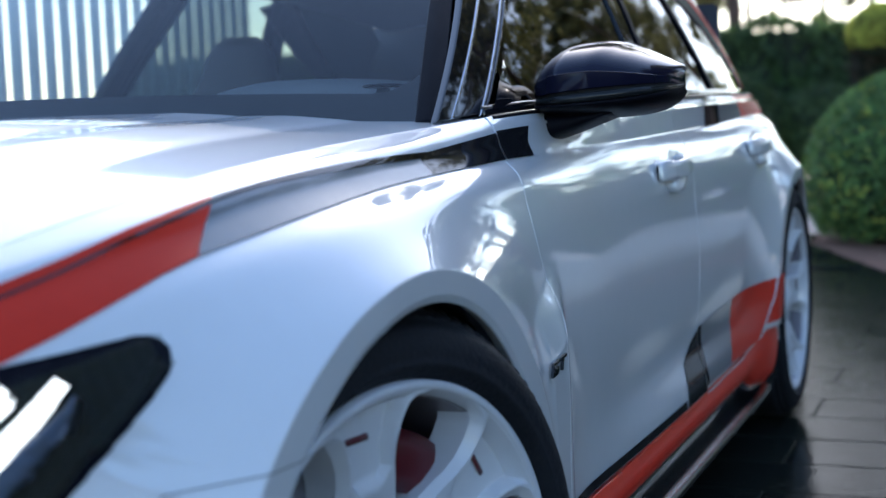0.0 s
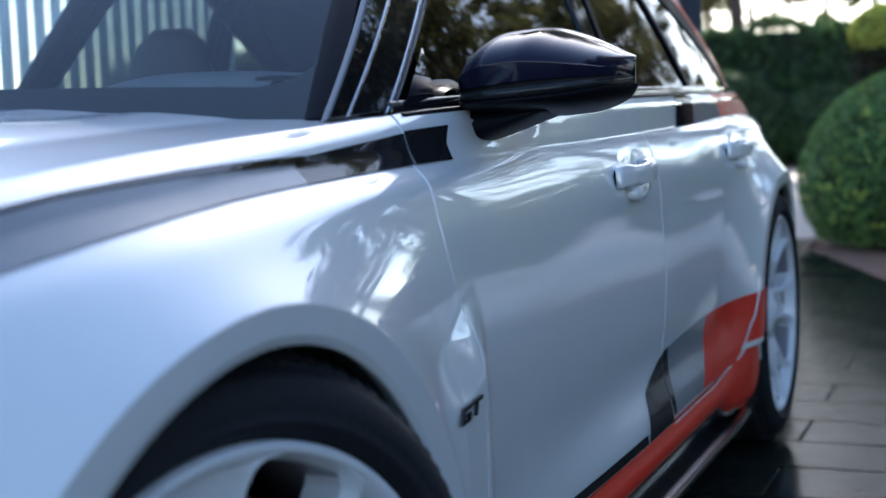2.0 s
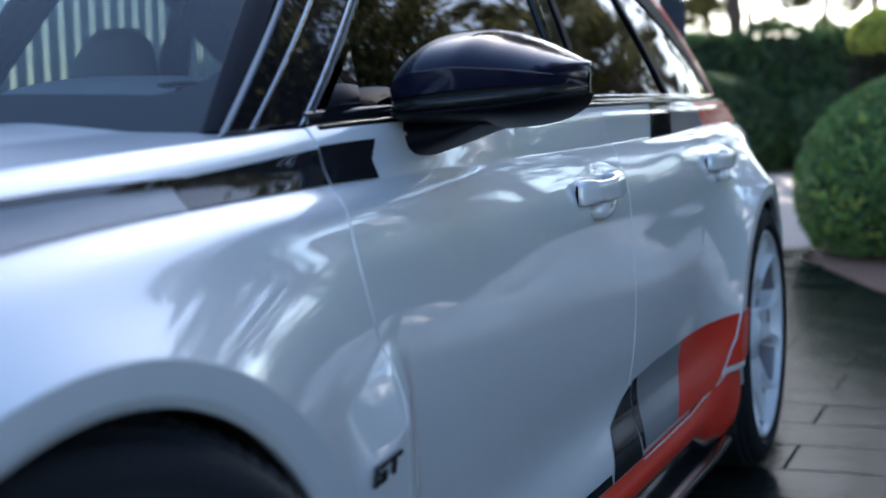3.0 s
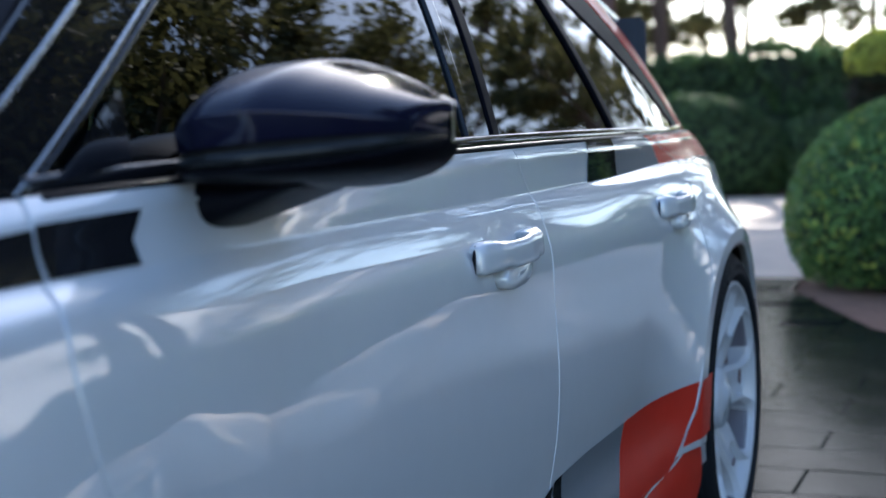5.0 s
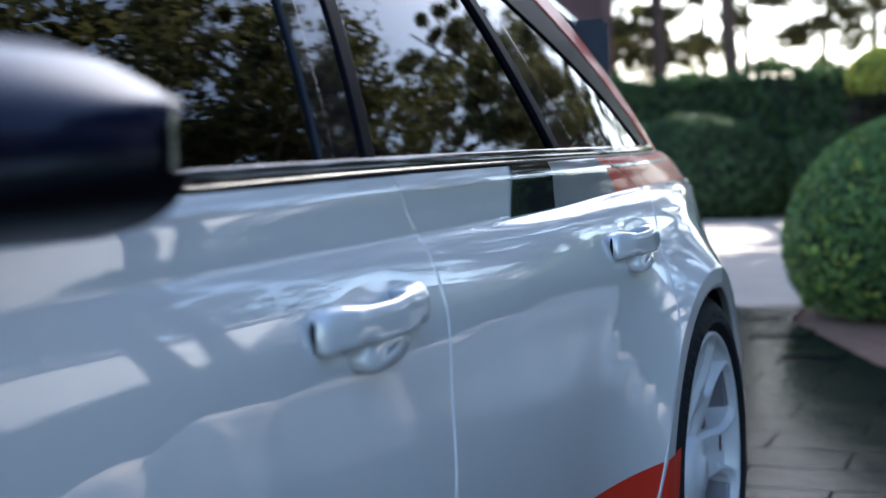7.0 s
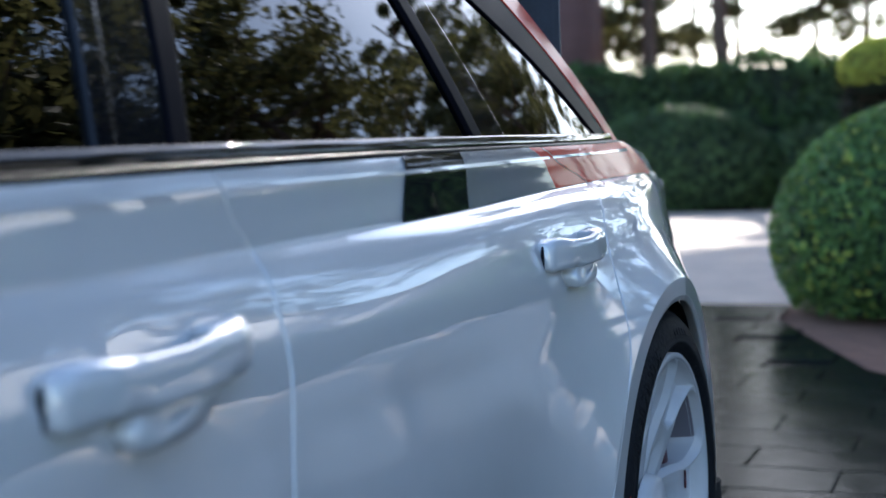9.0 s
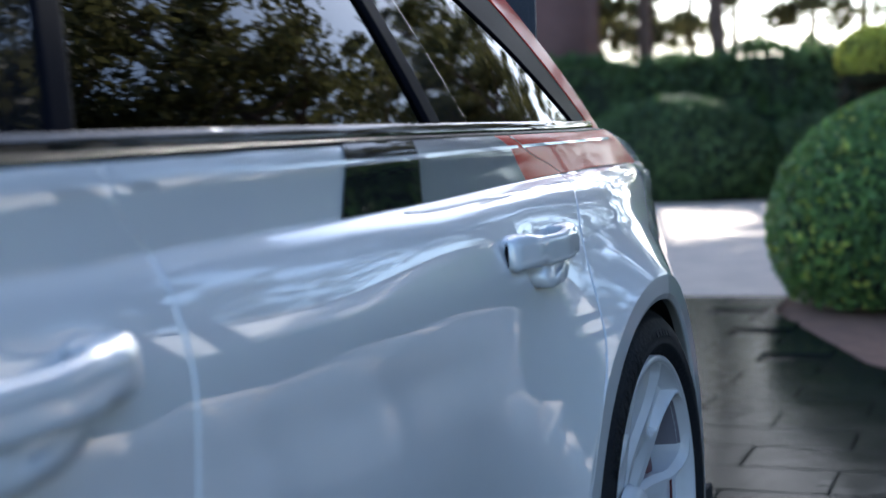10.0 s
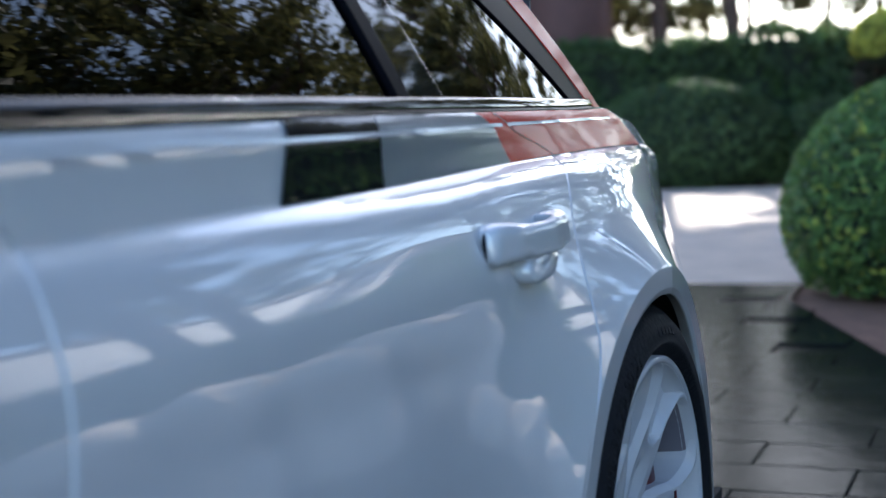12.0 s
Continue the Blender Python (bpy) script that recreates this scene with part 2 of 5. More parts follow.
def soft(f, r=0.09):
    """f smoothed over about r."""
    g = np.linspace(-2, 2, 9)
    k = np.exp(-0.5 * g**2)
    k /= k.sum()
    return lambda x: sum(float(q) * f(np.asarray(x, float) + float(u) * r) for u, q in zip(g, k))


def sstep(a, b, x):
    t = np.clip((np.asarray(x, float) - a) / (b - a), 0, 1)
    return t * t * (3 - 2 * t)


# ---- the car's skin: y along the car (front axle 0, rear axle 2.929), w up the side, x outwards ----
ZC, ZA, RA, WB = 0.365, 0.355, 0.391, 2.929
YF, YR = -0.028, 2.906
R_ARCH = {YF: 0.389, YR: 0.395}
LONG = {YF: 1.018, YR: 1.02}      # the arches are a little longer than high
ROW_W = np.array([0.30, 0.36, 0.44, 0.54, 0.64, 0.74, 0.83, 0.885, 0.92, 0.96, 1.02, 1.06])
CREASE = 8
ROW_X = [
    spline((-0.95, 0.60), (-0.8, 0.80), (-0.4, 0.90), (0.6, 0.93), (1.4, 0.945), (2.4, 0.945), (3.4, 0.89), (4.0, 0.75)),
    spline((-0.95, 0.60), (-0.8, 0.80), (-0.4, 0.90), (0.6, 0.93), (1.4, 0.940), (2.4, 0.940), (3.4, 0.89), (4.0, 0.76)),
    spline((-0.95, 0.60), (-0.8, 0.80), (-0.4, 0.90), (0.6, 0.93), (1.4, 0.918), (2.4, 0.920), (3.4, 0.89), (4.0, 0.77)),
    spline((-0.95, 0.59), (-0.8, 0.79), (-0.4, 0.905), (0.5, 0.935), (1.4, 0.918), (2.4, 0.925), (3.4, 0.89), (4.0, 0.76)),
    spline((-0.95, 0.57), (-0.8, 0.775), (-0.4, 0.905), (0.4, 0.935), (1.4, 0.915), (2.4, 0.925), (3.4, 0.885), (4.0, 0.75)),
    spline((-0.95, 0.53), (-0.8, 0.75), (-0.4, 0.895), (0.1, 0.945), (0.5, 0.925), (1.4, 0.905), (2.3, 0.915), (2.95, 0.94), (3.2, 0.915), (3.5, 0.855), (4.0, 0.73)),
    spline((-0.95, 0.46), (-0.8, 0.71), (-0.4, 0.875), (0.1, 0.925), (0.5, 0.91), (1.0, 0.895), (1.5, 0.893), (2.3, 0.903), (2.95, 0.912), (3.2, 0.878), (3.5, 0.818), (4.0, 0.70)),
    spline((-0.95, 0.41), (-0.8, 0.69), (-0.4, 0.857), (0.1, 0.903), (0.5, 0.896), (0.75, 0.885), (1.0, 0.880), (1.5, 0.876), (1.9, 0.874), (2.3, 0.880), (2.65, 0.876), (2.95, 0.866), (3.3, 0.825), (3.6, 0.773), (4.0, 0.69)),
    spline((-0.95, 0.38), (-0.8, 0.67), (-0.4, 0.84), (0.1, 0.875), (0.6, 0.873), (1.0, 0.872), (1.5, 0.865), (2.05, 0.857), (2.65, 0.838), (2.87, 0.829), (3.2, 0.80), (3.6, 0.745), (4.0, 0.67)),
    spline((-0.95, 0.36), (-0.8, 0.65), (-0.4, 0.825), (0.1, 0.858), (0.6, 0.862), (1.0, 0.868), (1.5, 0.862), (2.05, 0.854), (2.65, 0.834), (2.87, 0.824), (3.2, 0.79), (3.6, 0.735), (4.0, 0.66)),
    spline((-0.95, 0.34), (-0.8, 0.63), (-0.4, 0.805), (0.1, 0.832), (0.6, 0.850), (1.0, 0.860), (1.5, 0.857), (2.05, 0.850), (2.65, 0.828), (2.87, 0.816), (3.2, 0.775), (3.6, 0.715), (4.0, 0.64)),
    spline((-0.95, 0.30), (-0.8, 0.60), (-0.4, 0.770), (0.1, 0.798), (0.6, 0.838), (1.0, 0.850), (1.5, 0.849), (2.05, 0.841), (2.65, 0.818), (2.87, 0.805), (3.2, 0.765), (3.6, 0.70), (4.0, 0.62)),
]
ROW_X = [soft(f) for f in ROW_X]
band9, band10 = ROW_X[9], ROW_X[10]
top_row = ROW_X[11]
ROW_X[9] = lambda y: band9(y) + 0.0002 * sstep(0.4, 1.0, y)
ROW_X[10] = lambda y: band10(y) - 0.0004 * sstep(0.4, 1.0, y)
ROW_X[11] = lambda y: top_row(y) - 0.0016 * sstep(0.4, 1.0, y)
crease_z = spline((-0.95, 0.70), (-0.6, 0.775), (-0.2, 0.84), (0.1, 0.868), (0.6, 0.889), (1.0, 0.900), (1.5, 0.910), (2.05, 0.924), (2.25, 0.930), (2.65, 0.946), (2.87, 0.952), (3.2, 0.958), (3.6, 0.96), (4.0, 0.955))
belt_z = spline((-0.95, 0.74), (-0.6, 0.82), (-0.2, 0.893), (0.1, 0.922), (0.47, 0.948), (0.6, 0.958), (1.0, 0.973), (1.32, 0.983), (1.66, 0.993), (2.27, 1.007), (2.84, 1.018), (3.2, 1.025), (3.5, 1.032), (4.0, 1.02))


crease_z, belt_z = soft(crease_z, 0.06), soft(belt_z, 0.06)


def row_z(k, y):
    if k <= 5:
        s = sstep(0.76, 0.95, belt_z(y))      # the nose drops lower
        return ROW_W[k] * (0.82 + 0.18 * s) if k > 3 else ROW_W[k] * (0.9 + 0.1 * s)
    c, b, lo = crease_z(y), belt_z(y), row_z(5, y)
    return {6: lo + 0.55 * (c - lo), 7: c - 0.020, 8: c, 9: c + 0.30 * (b - c), 10: c + 0.78 * (b - c), 11: b}[k]


def hermite(wk, vals, w):
    """Values at w between rows wk, smooth within each side of the crease."""
    vals = np.stack(vals)
    out = np.zeros(np.shape(w))
    for lo, hi in ((0, CREASE), (CREASE, len(wk) - 1)):
        k, v = wk[lo : hi + 1], vals[lo : hi + 1]
        m = np.zeros_like(v)
        h = np.diff(k)
        d = np.diff(v, axis=0) / h.reshape(-1, *[1] * (v.ndim - 1))
        m[0], m[-1] = d[0], d[-1]
        m[1:-1] = (d[:-1] * h[1:].reshape(-1, *[1] * (v.ndim - 1)) + d[1:] * h[:-1].reshape(-1, *[1] * (v.ndim - 1))) / (h[1:] + h[:-1]).reshape(-1, *[1] * (v.ndim - 1))
        i = np.clip(np.searchsorted(k, w) - 1, 0, len(k) - 2)
        t = (w - k[i]) / h[i]
        pick = lambda q, j: np.take_along_axis(q, j[None], 0)[0]
        r = (2 * t**3 - 3 * t**2 + 1) * pick(v, i) + (t**3 - 2 * t**2 + t) * h[i] * pick(m, i) + (3 * t**2 - 2 * t**3) * pick(v, i + 1) + (t**3 - t**2) * h[i] * pick(m, i + 1)
        use = (w >= k[0]) & (w <= k[-1]) if lo else (w < k[-1])
        if hi == len(wk) - 1:
            use = w >= k[0]
        out = np.where(use, r, out)
    return out


def flare(y, w, z, x):
    for yc, xr, rb in ((YF, 0.974, 0.036), (YR, 0.972, 0.038)):
        dy, dz = (y - yc) / LONG[yc], z - ZA
        rho = np.hypot(dy, dz)
        side = np.abs(dy) / np.maximum(rho, 1e-6)
        ra = R_ARCH[yc]
        ring = ra + rb + 0.022 * side**2
        fall = 0.10 + np.where((yc < 1) & (dy < 0), 0.09, 0.24) * side**2
        xr = xr - (0.09 * np.clip(dy - 0.05, 0, 1) if yc > 1 else 0.05 * np.clip(-dy - 0.1, 0, 1))
        u = np.clip((rho - ring) / fall, 0, 1)
        lip = np.clip((ra + 0.008 - rho) / 0.01, 0, 1)
        x = x + np.maximum(0, xr - x) * (1 - u) ** 2.2 - 0.004 * lip
    # the air outlet's swelling behind the front wheel
    ramp = lambda p, q, v: np.clip((v - p) / (q - p), 0, 1)
    b = ramp(0.685, 0.605, w - 0.35 * (y - 0.45)) * ramp(0.365, 0.425, y) * (1 - sstep(0.495, 0.60, y))
    return x + np.maximum(0, 0.974 - x) * b * 0.7


def skin(y, w):
    """The point of the skin at y, w."""
    y, w = np.broadcast_arrays(np.asarray(y, float), np.asarray(w, float))
    x = hermite(ROW_W, [f(y) for f in ROW_X], w)
    z = hermite(ROW_W, [np.asarray(row_z(k, y)) + 0 * y for k in range(len(ROW_W))], w)
    return np.stack([flare(y, w, z, x), y, z], -1)


COLUMNS = {}


def column(y):
    """Heights, w and x of the skin at y."""
    k = round(y / 0.004)
    if k not in COLUMNS:
        w = np.linspace(0.28, 1.06, 260)
        P = skin(np.full_like(w, k * 0.004), w)
        COLUMNS[k] = (P[:, 2], w, P[:, 0])
    return COLUMNS[k]


def w_of(y, z):
    """The w at which the skin has the height z."""
    h, w, x = column(y)
    return float(np.interp(z, h, w))


def side_x(y, z):
    h, w, x = column(y)
    return float(np.interp(z, h, x))


def belt_x(y):
    return ROW_X[11](y)


def cabin_x(y, z):
    """The greenhouse's side at y and height z."""
    d = z - belt_z(y)
    return belt_x(y) - 0.012 - 0.40 * d - 0.28 * np.maximum(d, 0) ** 2


# ---- the car ----
car = tagged(new("estate_car"), "white estate car with red, grey and black stripes on slate paving", "car")


gap_a = spline((0.28, 0.495), (0.39, 0.492), (0.54, 0.503), (0.62, 0.508), (0.653, 0.526), (0.68, 0.524), (0.71, 0.518), (0.735, 0.511), (0.83, 0.502), (0.93, 0.517), (1.06, 0.540))
gap_b = spline((0.28, 1.600), (0.365, 1.603), (0.42, 1.597), (0.50, 1.628), (0.57, 1.655), (0.70, 1.681), (0.84, 1.707), (0.92, 1.706), (0.97, 1.682), (1.06, 1.660))
gap_c = spline((0.28, 1.55), (0.318, 1.60), (0.332, 2.05), (0.362, 2.30), (0.443, 2.425), (0.503, 2.462), (0.56, 2.505), (0.63, 2.552), (0.728, 2.622), (0.799, 2.661), (0.86, 2.735), (0.905, 2.83), (0.925, 2.862), (0.95, 2.76), (1.0, 2.665), (1.06, 2.640))
G = 0.0030     # half a panel gap


def strip_panel(name, left, right, w0, w1, n, m, parent, label="", side=1, ws=None):
    """A panel of the skin between two gap lines, from w0 to w1."""
    ws = np.linspace(w0, w1, m) if ws is None else ws
    s = np.linspace(0, 1, n)[:, None]
    y = left(ws)[None] + s * (right(ws) - left(ws))[None]
    P = skin(y, np.broadcast_to(ws, y.shape))
    for yc, zc in ((1.545, 0.853), (2.552, 0.876)):
        q = np.hypot((P[..., 1] - yc) / 0.112, (P[..., 2] - zc) / 0.040)
        P[..., 0] -= 0.0010 * sstep(1.0, 0.35, q)
    if side < 0:
        P = P * np.array([-1, 1, 1])
    return sheet(name, P, PAINT, parent, label, out=(side, 0, 0))


def rim_line(yc, th):
    r = R_ARCH[yc]
    return yc + LONG[yc] * r * np.cos(th), ZA + r * np.sin(th)


def polar_panel(name, yc, th0, th1, n, m, outer, parent, side=1):
    """A wing panel from the wheel arch outwards to the outer boundary, given as a function of the angle."""
    th = np.linspace(th0, th1, n)
    y0, z0 = rim_line(yc, th)
    w0 = np.array([w_of(a, b) for a, b in zip(y0, z0)])
    y1, w1 = outer(th)
    s = (np.linspace(0, 1, m) ** 1.15)[None]
    y = y0[:, None] + s * (y1 - y0)[:, None]
    w = w0[:, None] + s * (w1 - w0)[:, None]
    P = skin(y, w)
    if side < 0:
        P = P * np.array([-1, 1, 1])
    return sheet(name, P, PAINT, parent, out=(side, 0, 0))


def poly_outer(yc, pts):
    """The boundary polygon (y, w) as seen from the wheel's centre by angle."""
    pts = np.array(pts, float)
    dense = np.concatenate([np.linspace(a, b, 60, endpoint=False) for a, b in zip(pts[:-1], pts[1:])] + [pts[-1:]])
    ang = np.unwrap(np.arctan2(dense[:, 1] - ZA, dense[:, 0] - yc))
    order = np.argsort(ang)
    return lambda th: (np.interp(th, ang[order], dense[order, 0]), np.interp(th, ang[order], dense[order, 1]))


SILL_W = 0.335
for side in (1, -1):
    fine = side > 0
    n, m = (230, 90) if fine else (30, 16)
    # front wing
    ga = np.linspace(1.058, 0.29, 24)
    edge_a = [(float(gap_a(w)) - G, w) for w in ga]
    top = [(y, 1.058) for y in np.linspace(-0.62, 0.53, 14)]
    front = [(-0.62, w) for w in np.linspace(0.37, 1.0, 8)]
    ring = poly_outer(YF, edge_a[::-1] + top[::-1] + front[::-1])
    polar_panel("front_wing", YF, radians(-10.5), radians(179.5), 360 if fine else 50, 2 * m, ring, car, side)
    # front door
    door = strip_panel("front_door", lambda w: gap_a(w) + G, lambda w: gap_b(w) - G, SILL_W, 1.058, n, 0, car, side=side,
                       ws=np.concatenate([np.linspace(SILL_W, 0.92, m), np.linspace(0.925, 1.058, m // 3)]))
    # rear door: its rear edge follows the wheel arch
    lo = np.concatenate([np.linspace(0.345, 0.92, m), np.linspace(0.925, 1.058, m // 2)])
    rdoor = strip_panel("rear_door", lambda w: gap_b(w) + G, lambda w: gap_c(w) - G, 0.345, 1.058, n, 0, car, side=side, ws=lo)
    # rear quarter
    ec = [(float(gap_c(w)) + G, w) for w in np.concatenate([np.linspace(0.365, 0.90, 20), np.linspace(0.905, 0.925, 5)])]
    seam = lambda w: 2.900 + 0.47 * (w - 0.926)
    topr = [(2.885, 0.9252)] + [(float(seam(w)) + 0.001, w) for w in np.linspace(0.926, 1.05, 8)] + [(y, 1.058) for y in np.linspace(2.966, 4.0, 12)]
    back = [(4.0, w) for w in np.linspace(1.05, 0.32, 8)]
    ring = poly_outer(YR, back[::-1] + topr[::-1] + ec[::-1])
    polar_panel("rear_quarter", YR, radians(-5), radians(179), 360 if fine else 50, 2 * m, ring, car, side)
    strip_panel("rear_quarter", lambda w: gap_c(w) + G, seam, 0.926, 1.058, 60 if fine else 10, 0, car, side=side, ws=np.linspace(0.926, 1.058, 50 if fine else 8))
    # inner body behind the gaps
    yy, ww = np.meshgrid(np.linspace(0.44, 2.60, 60), np.linspace(0.30, 1.05, 30), indexing="ij")
    Pi = skin(yy, ww) * np.array([side, 1, 1])
    Pi[..., 0] -= side * 0.016
    sheet("door_frame", Pi, PAINT, car, edge=0, out=(side, 0, 0))

# the piece of wing behind each front wheel below the axle is closed by the sill; front bumper, side part
for side in (1, -1):
    yy, ww = np.meshgrid(np.linspace(-0.95, -0.624, 24), np.linspace(0.28, 1.058, 40), indexing="ij")
    sheet("front_bumper", skin(yy, ww) * np.array([side, 1, 1]), PAINT, car, out=(side, 0, 0))
yy, xx = np.meshgrid(np.linspace(0.24, 0.72, 12), np.linspace(-0.66, 0.66, 24), indexing="ij")
sheet("bumper_front_face", np.stack([xx, -0.93 - 0.06 * np.cos(xx * 2.2), yy], -1), PAINT, car, out=(0, -1, 0))
yy, xx = np.meshgrid(np.linspace(0.24, 0.98, 12), np.linspace(-0.58, 0.58, 24), indexing="ij")
sheet("tailgate", np.stack([xx, 3.98 + 0.05 * np.cos(xx * 2.2), yy], -1), PAINT, car, out=(0, 1, 0))

# bonnet: from the shut lines inwards, with the raised creases
yb = np.linspace(-0.78, 0.50, 90)
sb = np.linspace(-1, 1, 121)
edge_x, edge_z = belt_x(yb) - 0.003, belt_z(yb)
Y, Sx = np.meshgrid(yb, sb, indexing="ij")
A = np.abs(Sx)
crown = 0.034 * (1 - A**2.4) * sstep(-1.2, -0.2, Y) * (1 - 0.55 * sstep(-0.1, 0.5, Y))
dome = 0.016 * np.clip((0.82 - A) / 0.13, 0, 1) ** 0.8 + 0.012 * np.clip((0.60 - A) / 0.12, 0, 1) ** 0.8
dome = dome * (1 - 0.5 * sstep(-0.2, 0.5, Y))
X = Sx * edge_x[:, None]
Yc = Y - 0.17 * (1 - A**2) * sstep(-0.3, 0.5, Y)
Z = edge_z[:, None] + crown + dome * sstep(0, 0.05, 1 - A)
sheet("bonnet", np.stack([X, Yc, Z], -1), PAINT, car, out=(0, 0, 1), edge=0.02)

# dark strips added under the bonnet's edges as the shade in its gaps
for side in (1, -1):
    q, yy = np.meshgrid(np.linspace(0, 1, 3), np.linspace(-0.78, 0.50, 60), indexing="ij")
    sheet("bonnet_gap_shade", np.stack([side * (belt_x(yy) - 0.03 * q + 0.004), yy, belt_z(yy) - 0.012 + 0 * q], -1), LINER, car, edge=0, out=(0, 0, 1))

# cowl under the windscreen and cabin shell
yy, xx = np.meshgrid(np.linspace(0.44, 0.72, 6), np.linspace(-0.80, 0.80, 20), indexing="ij")
sheet("cowl", np.stack([xx, yy, 0.945 + 0.03 * (1 - (xx / 0.8) ** 2) - 0.05 * (yy - 0.44)], -1), SATINB, car, out=(0, 0, 1))


def loft(name, rings, material, parent, label="", close=True, caps=True, smooth=True):
    R = np.array(rings)
    n, m = R.shape[:2]
    f = grid_faces(n, m, close_m=close)
    if caps:
        f += [tuple(range(m)), tuple((n - 1) * m + j for j in range(m))]
    me = arr_mesh(name, R, f)
    bm = bmesh.new()
    bm.from_mesh(me)
    return part(name, bm, material, parent, label, smooth)


def box(name, lo, hi, material, parent, label="", bevel=0.0, smooth=False, segs=2):
    bm = bmesh.new()
    bmesh.ops.create_cube(bm, size=1)
    for v in bm.verts:
        v.co = Vector([(a + b) / 2 + c * (b - a) for a, b, c in zip(lo, hi, v.co)])
    if bevel:
        bmesh.ops.bevel(bm, geom=bm.edges[:], offset=bevel, segments=segs, affect="EDGES")
    return part(name, bm, material, parent, label, smooth or bevel > 0)


# greenhouse: glass and pillars as quads (y, z) on the cabin side
def cabin_sheet(name, quad, material, n, m, side, parent, lift=0.0, edge=0.01, label=""):
    (y0, z0), (y1, z1), (y2, z2), (y3, z3) = quad      # bottom front, bottom rear, top rear, top front
    s, t = np.meshgrid(np.linspace(0, 1, n), np.linspace(0, 1, m), indexing="ij")
    y = (y0 * (1 - s) + y1 * s) * (1 - t) + (y3 * (1 - s) + y2 * s) * t
    z = (z0 * (1 - s) + z1 * s) * (1 - t) + (z3 * (1 - s) + z2 * s) * t
    P = np.stack([cabin_x(y, z) * side, y, z], -1)
    return sheet(name, P, material, parent, label, edge=edge, out=(side, 0, 0.3), lift=lift)


for side in (1, -1):
    far = 0.0 if side > 0 else 0.21
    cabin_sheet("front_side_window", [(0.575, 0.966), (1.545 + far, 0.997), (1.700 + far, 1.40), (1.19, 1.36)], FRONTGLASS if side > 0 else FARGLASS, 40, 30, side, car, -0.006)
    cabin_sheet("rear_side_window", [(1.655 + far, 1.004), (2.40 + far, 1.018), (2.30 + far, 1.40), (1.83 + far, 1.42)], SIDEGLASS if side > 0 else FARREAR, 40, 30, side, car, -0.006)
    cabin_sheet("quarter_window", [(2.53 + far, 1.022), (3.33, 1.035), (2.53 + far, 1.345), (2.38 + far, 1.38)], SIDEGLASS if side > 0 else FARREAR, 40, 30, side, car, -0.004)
    cabin_sheet("pillar_trim_b", [(1.535 + far, 0.998), (1.560 + far, 1.0), (1.735 + far, 1.41), (1.69 + far, 1.405)], GLOSSB, 6, 30, side, car, 0.0)
    cabin_sheet("pillar_trim_b", [(1.560 + far, 1.0), (1.645 + far, 1.004), (1.83 + far, 1.41), (1.735 + far, 1.41)], GLOSSB, 8, 30, side, car, -0.003)
    cabin_sheet("pillar_trim_b", [(1.640 + far, 1.003), (1.665 + far, 1.004), (1.86 + far, 1.41), (1.82 + far, 1.41)], TRIMB, 6, 30, side, car, 0.001)
    cabin_sheet("pillar_trim_c", [(2.395 + far, 1.018), (2.43 + far, 1.019), (2.33 + far, 1.40), (2.29 + far, 1.40)], TRIMB, 6, 30, side, car, 0.001)
    cabin_sheet("pillar_trim_c", [(2.43 + far, 1.019), (2.545 + far, 1.022), (2.39 + far, 1.39), (2.33 + far, 1.40)], GLOSSB, 8, 30, side, car, -0.002)
    cabin_sheet("quarter_frame", [(3.25, 1.033), (3.41, 1.036), (2.64, 1.40), (2.45, 1.35)], TRIMB, 8, 30, side, car, 0.0)
    cabin_sheet("d_pillar", [(3.41, 1.036), (3.56, 1.03), (2.85, 1.40), (2.64, 1.405)], RED if side > 0 else GLOSSB, 16, 30, side, car, 0.002)
    cabin_sheet("a_pillar", [(0.412, 0.950), (0.575, 0.962), (1.195, 1.36), (0.985, 1.36)], GLOSSB, 14, 30, side, car, 0.0)
    cabin_sheet("a_pillar_strip", [(0.453, 0.953), (0.459, 0.9535), (1.073, 1.36), (1.064, 1.36)], SILVER, 4, 30, side, car, 0.002, 0.004)
    cabin_sheet("window_guide", [(0.551, 0.957), (0.556, 0.9573), (1.174, 1.36), (1.167, 1.36)], SILVER, 4, 30, side, car, 0.002, 0.004)
    cabin_sheet("window_guide", [(0.568, 0.960), (0.572, 0.9603), (1.194, 1.36), (1.188, 1.36)], CHROME, 4, 30, side, car, 0.003, 0.004)
    # belt moulding
    yb = np.linspace(0.565, 3.44, 160)
    for name, d0, d1, o, mtl in (("belt_moulding", 0.002, 0.015, 0.003, GLOSSB), ("belt_strip", -0.007, 0.001, 0.004, SATINB)):
        q = np.linspace(0, 1, 7)
        Yb, Q = np.meshgrid(yb, q, indexing="ij")
        Zb = belt_z(Yb) + d0 + (d1 - d0) * Q
        Xb = np.where(Zb > belt_z(Yb), cabin_x(Yb, np.maximum(Zb, belt_z(Yb))), belt_x(Yb)) + o + 0.0015 * np.sin(np.pi * Q)
        sheet(name, np.stack([Xb * side, Yb, Zb], -1), mtl, car, edge=0.01, out=(side, 0, 0))

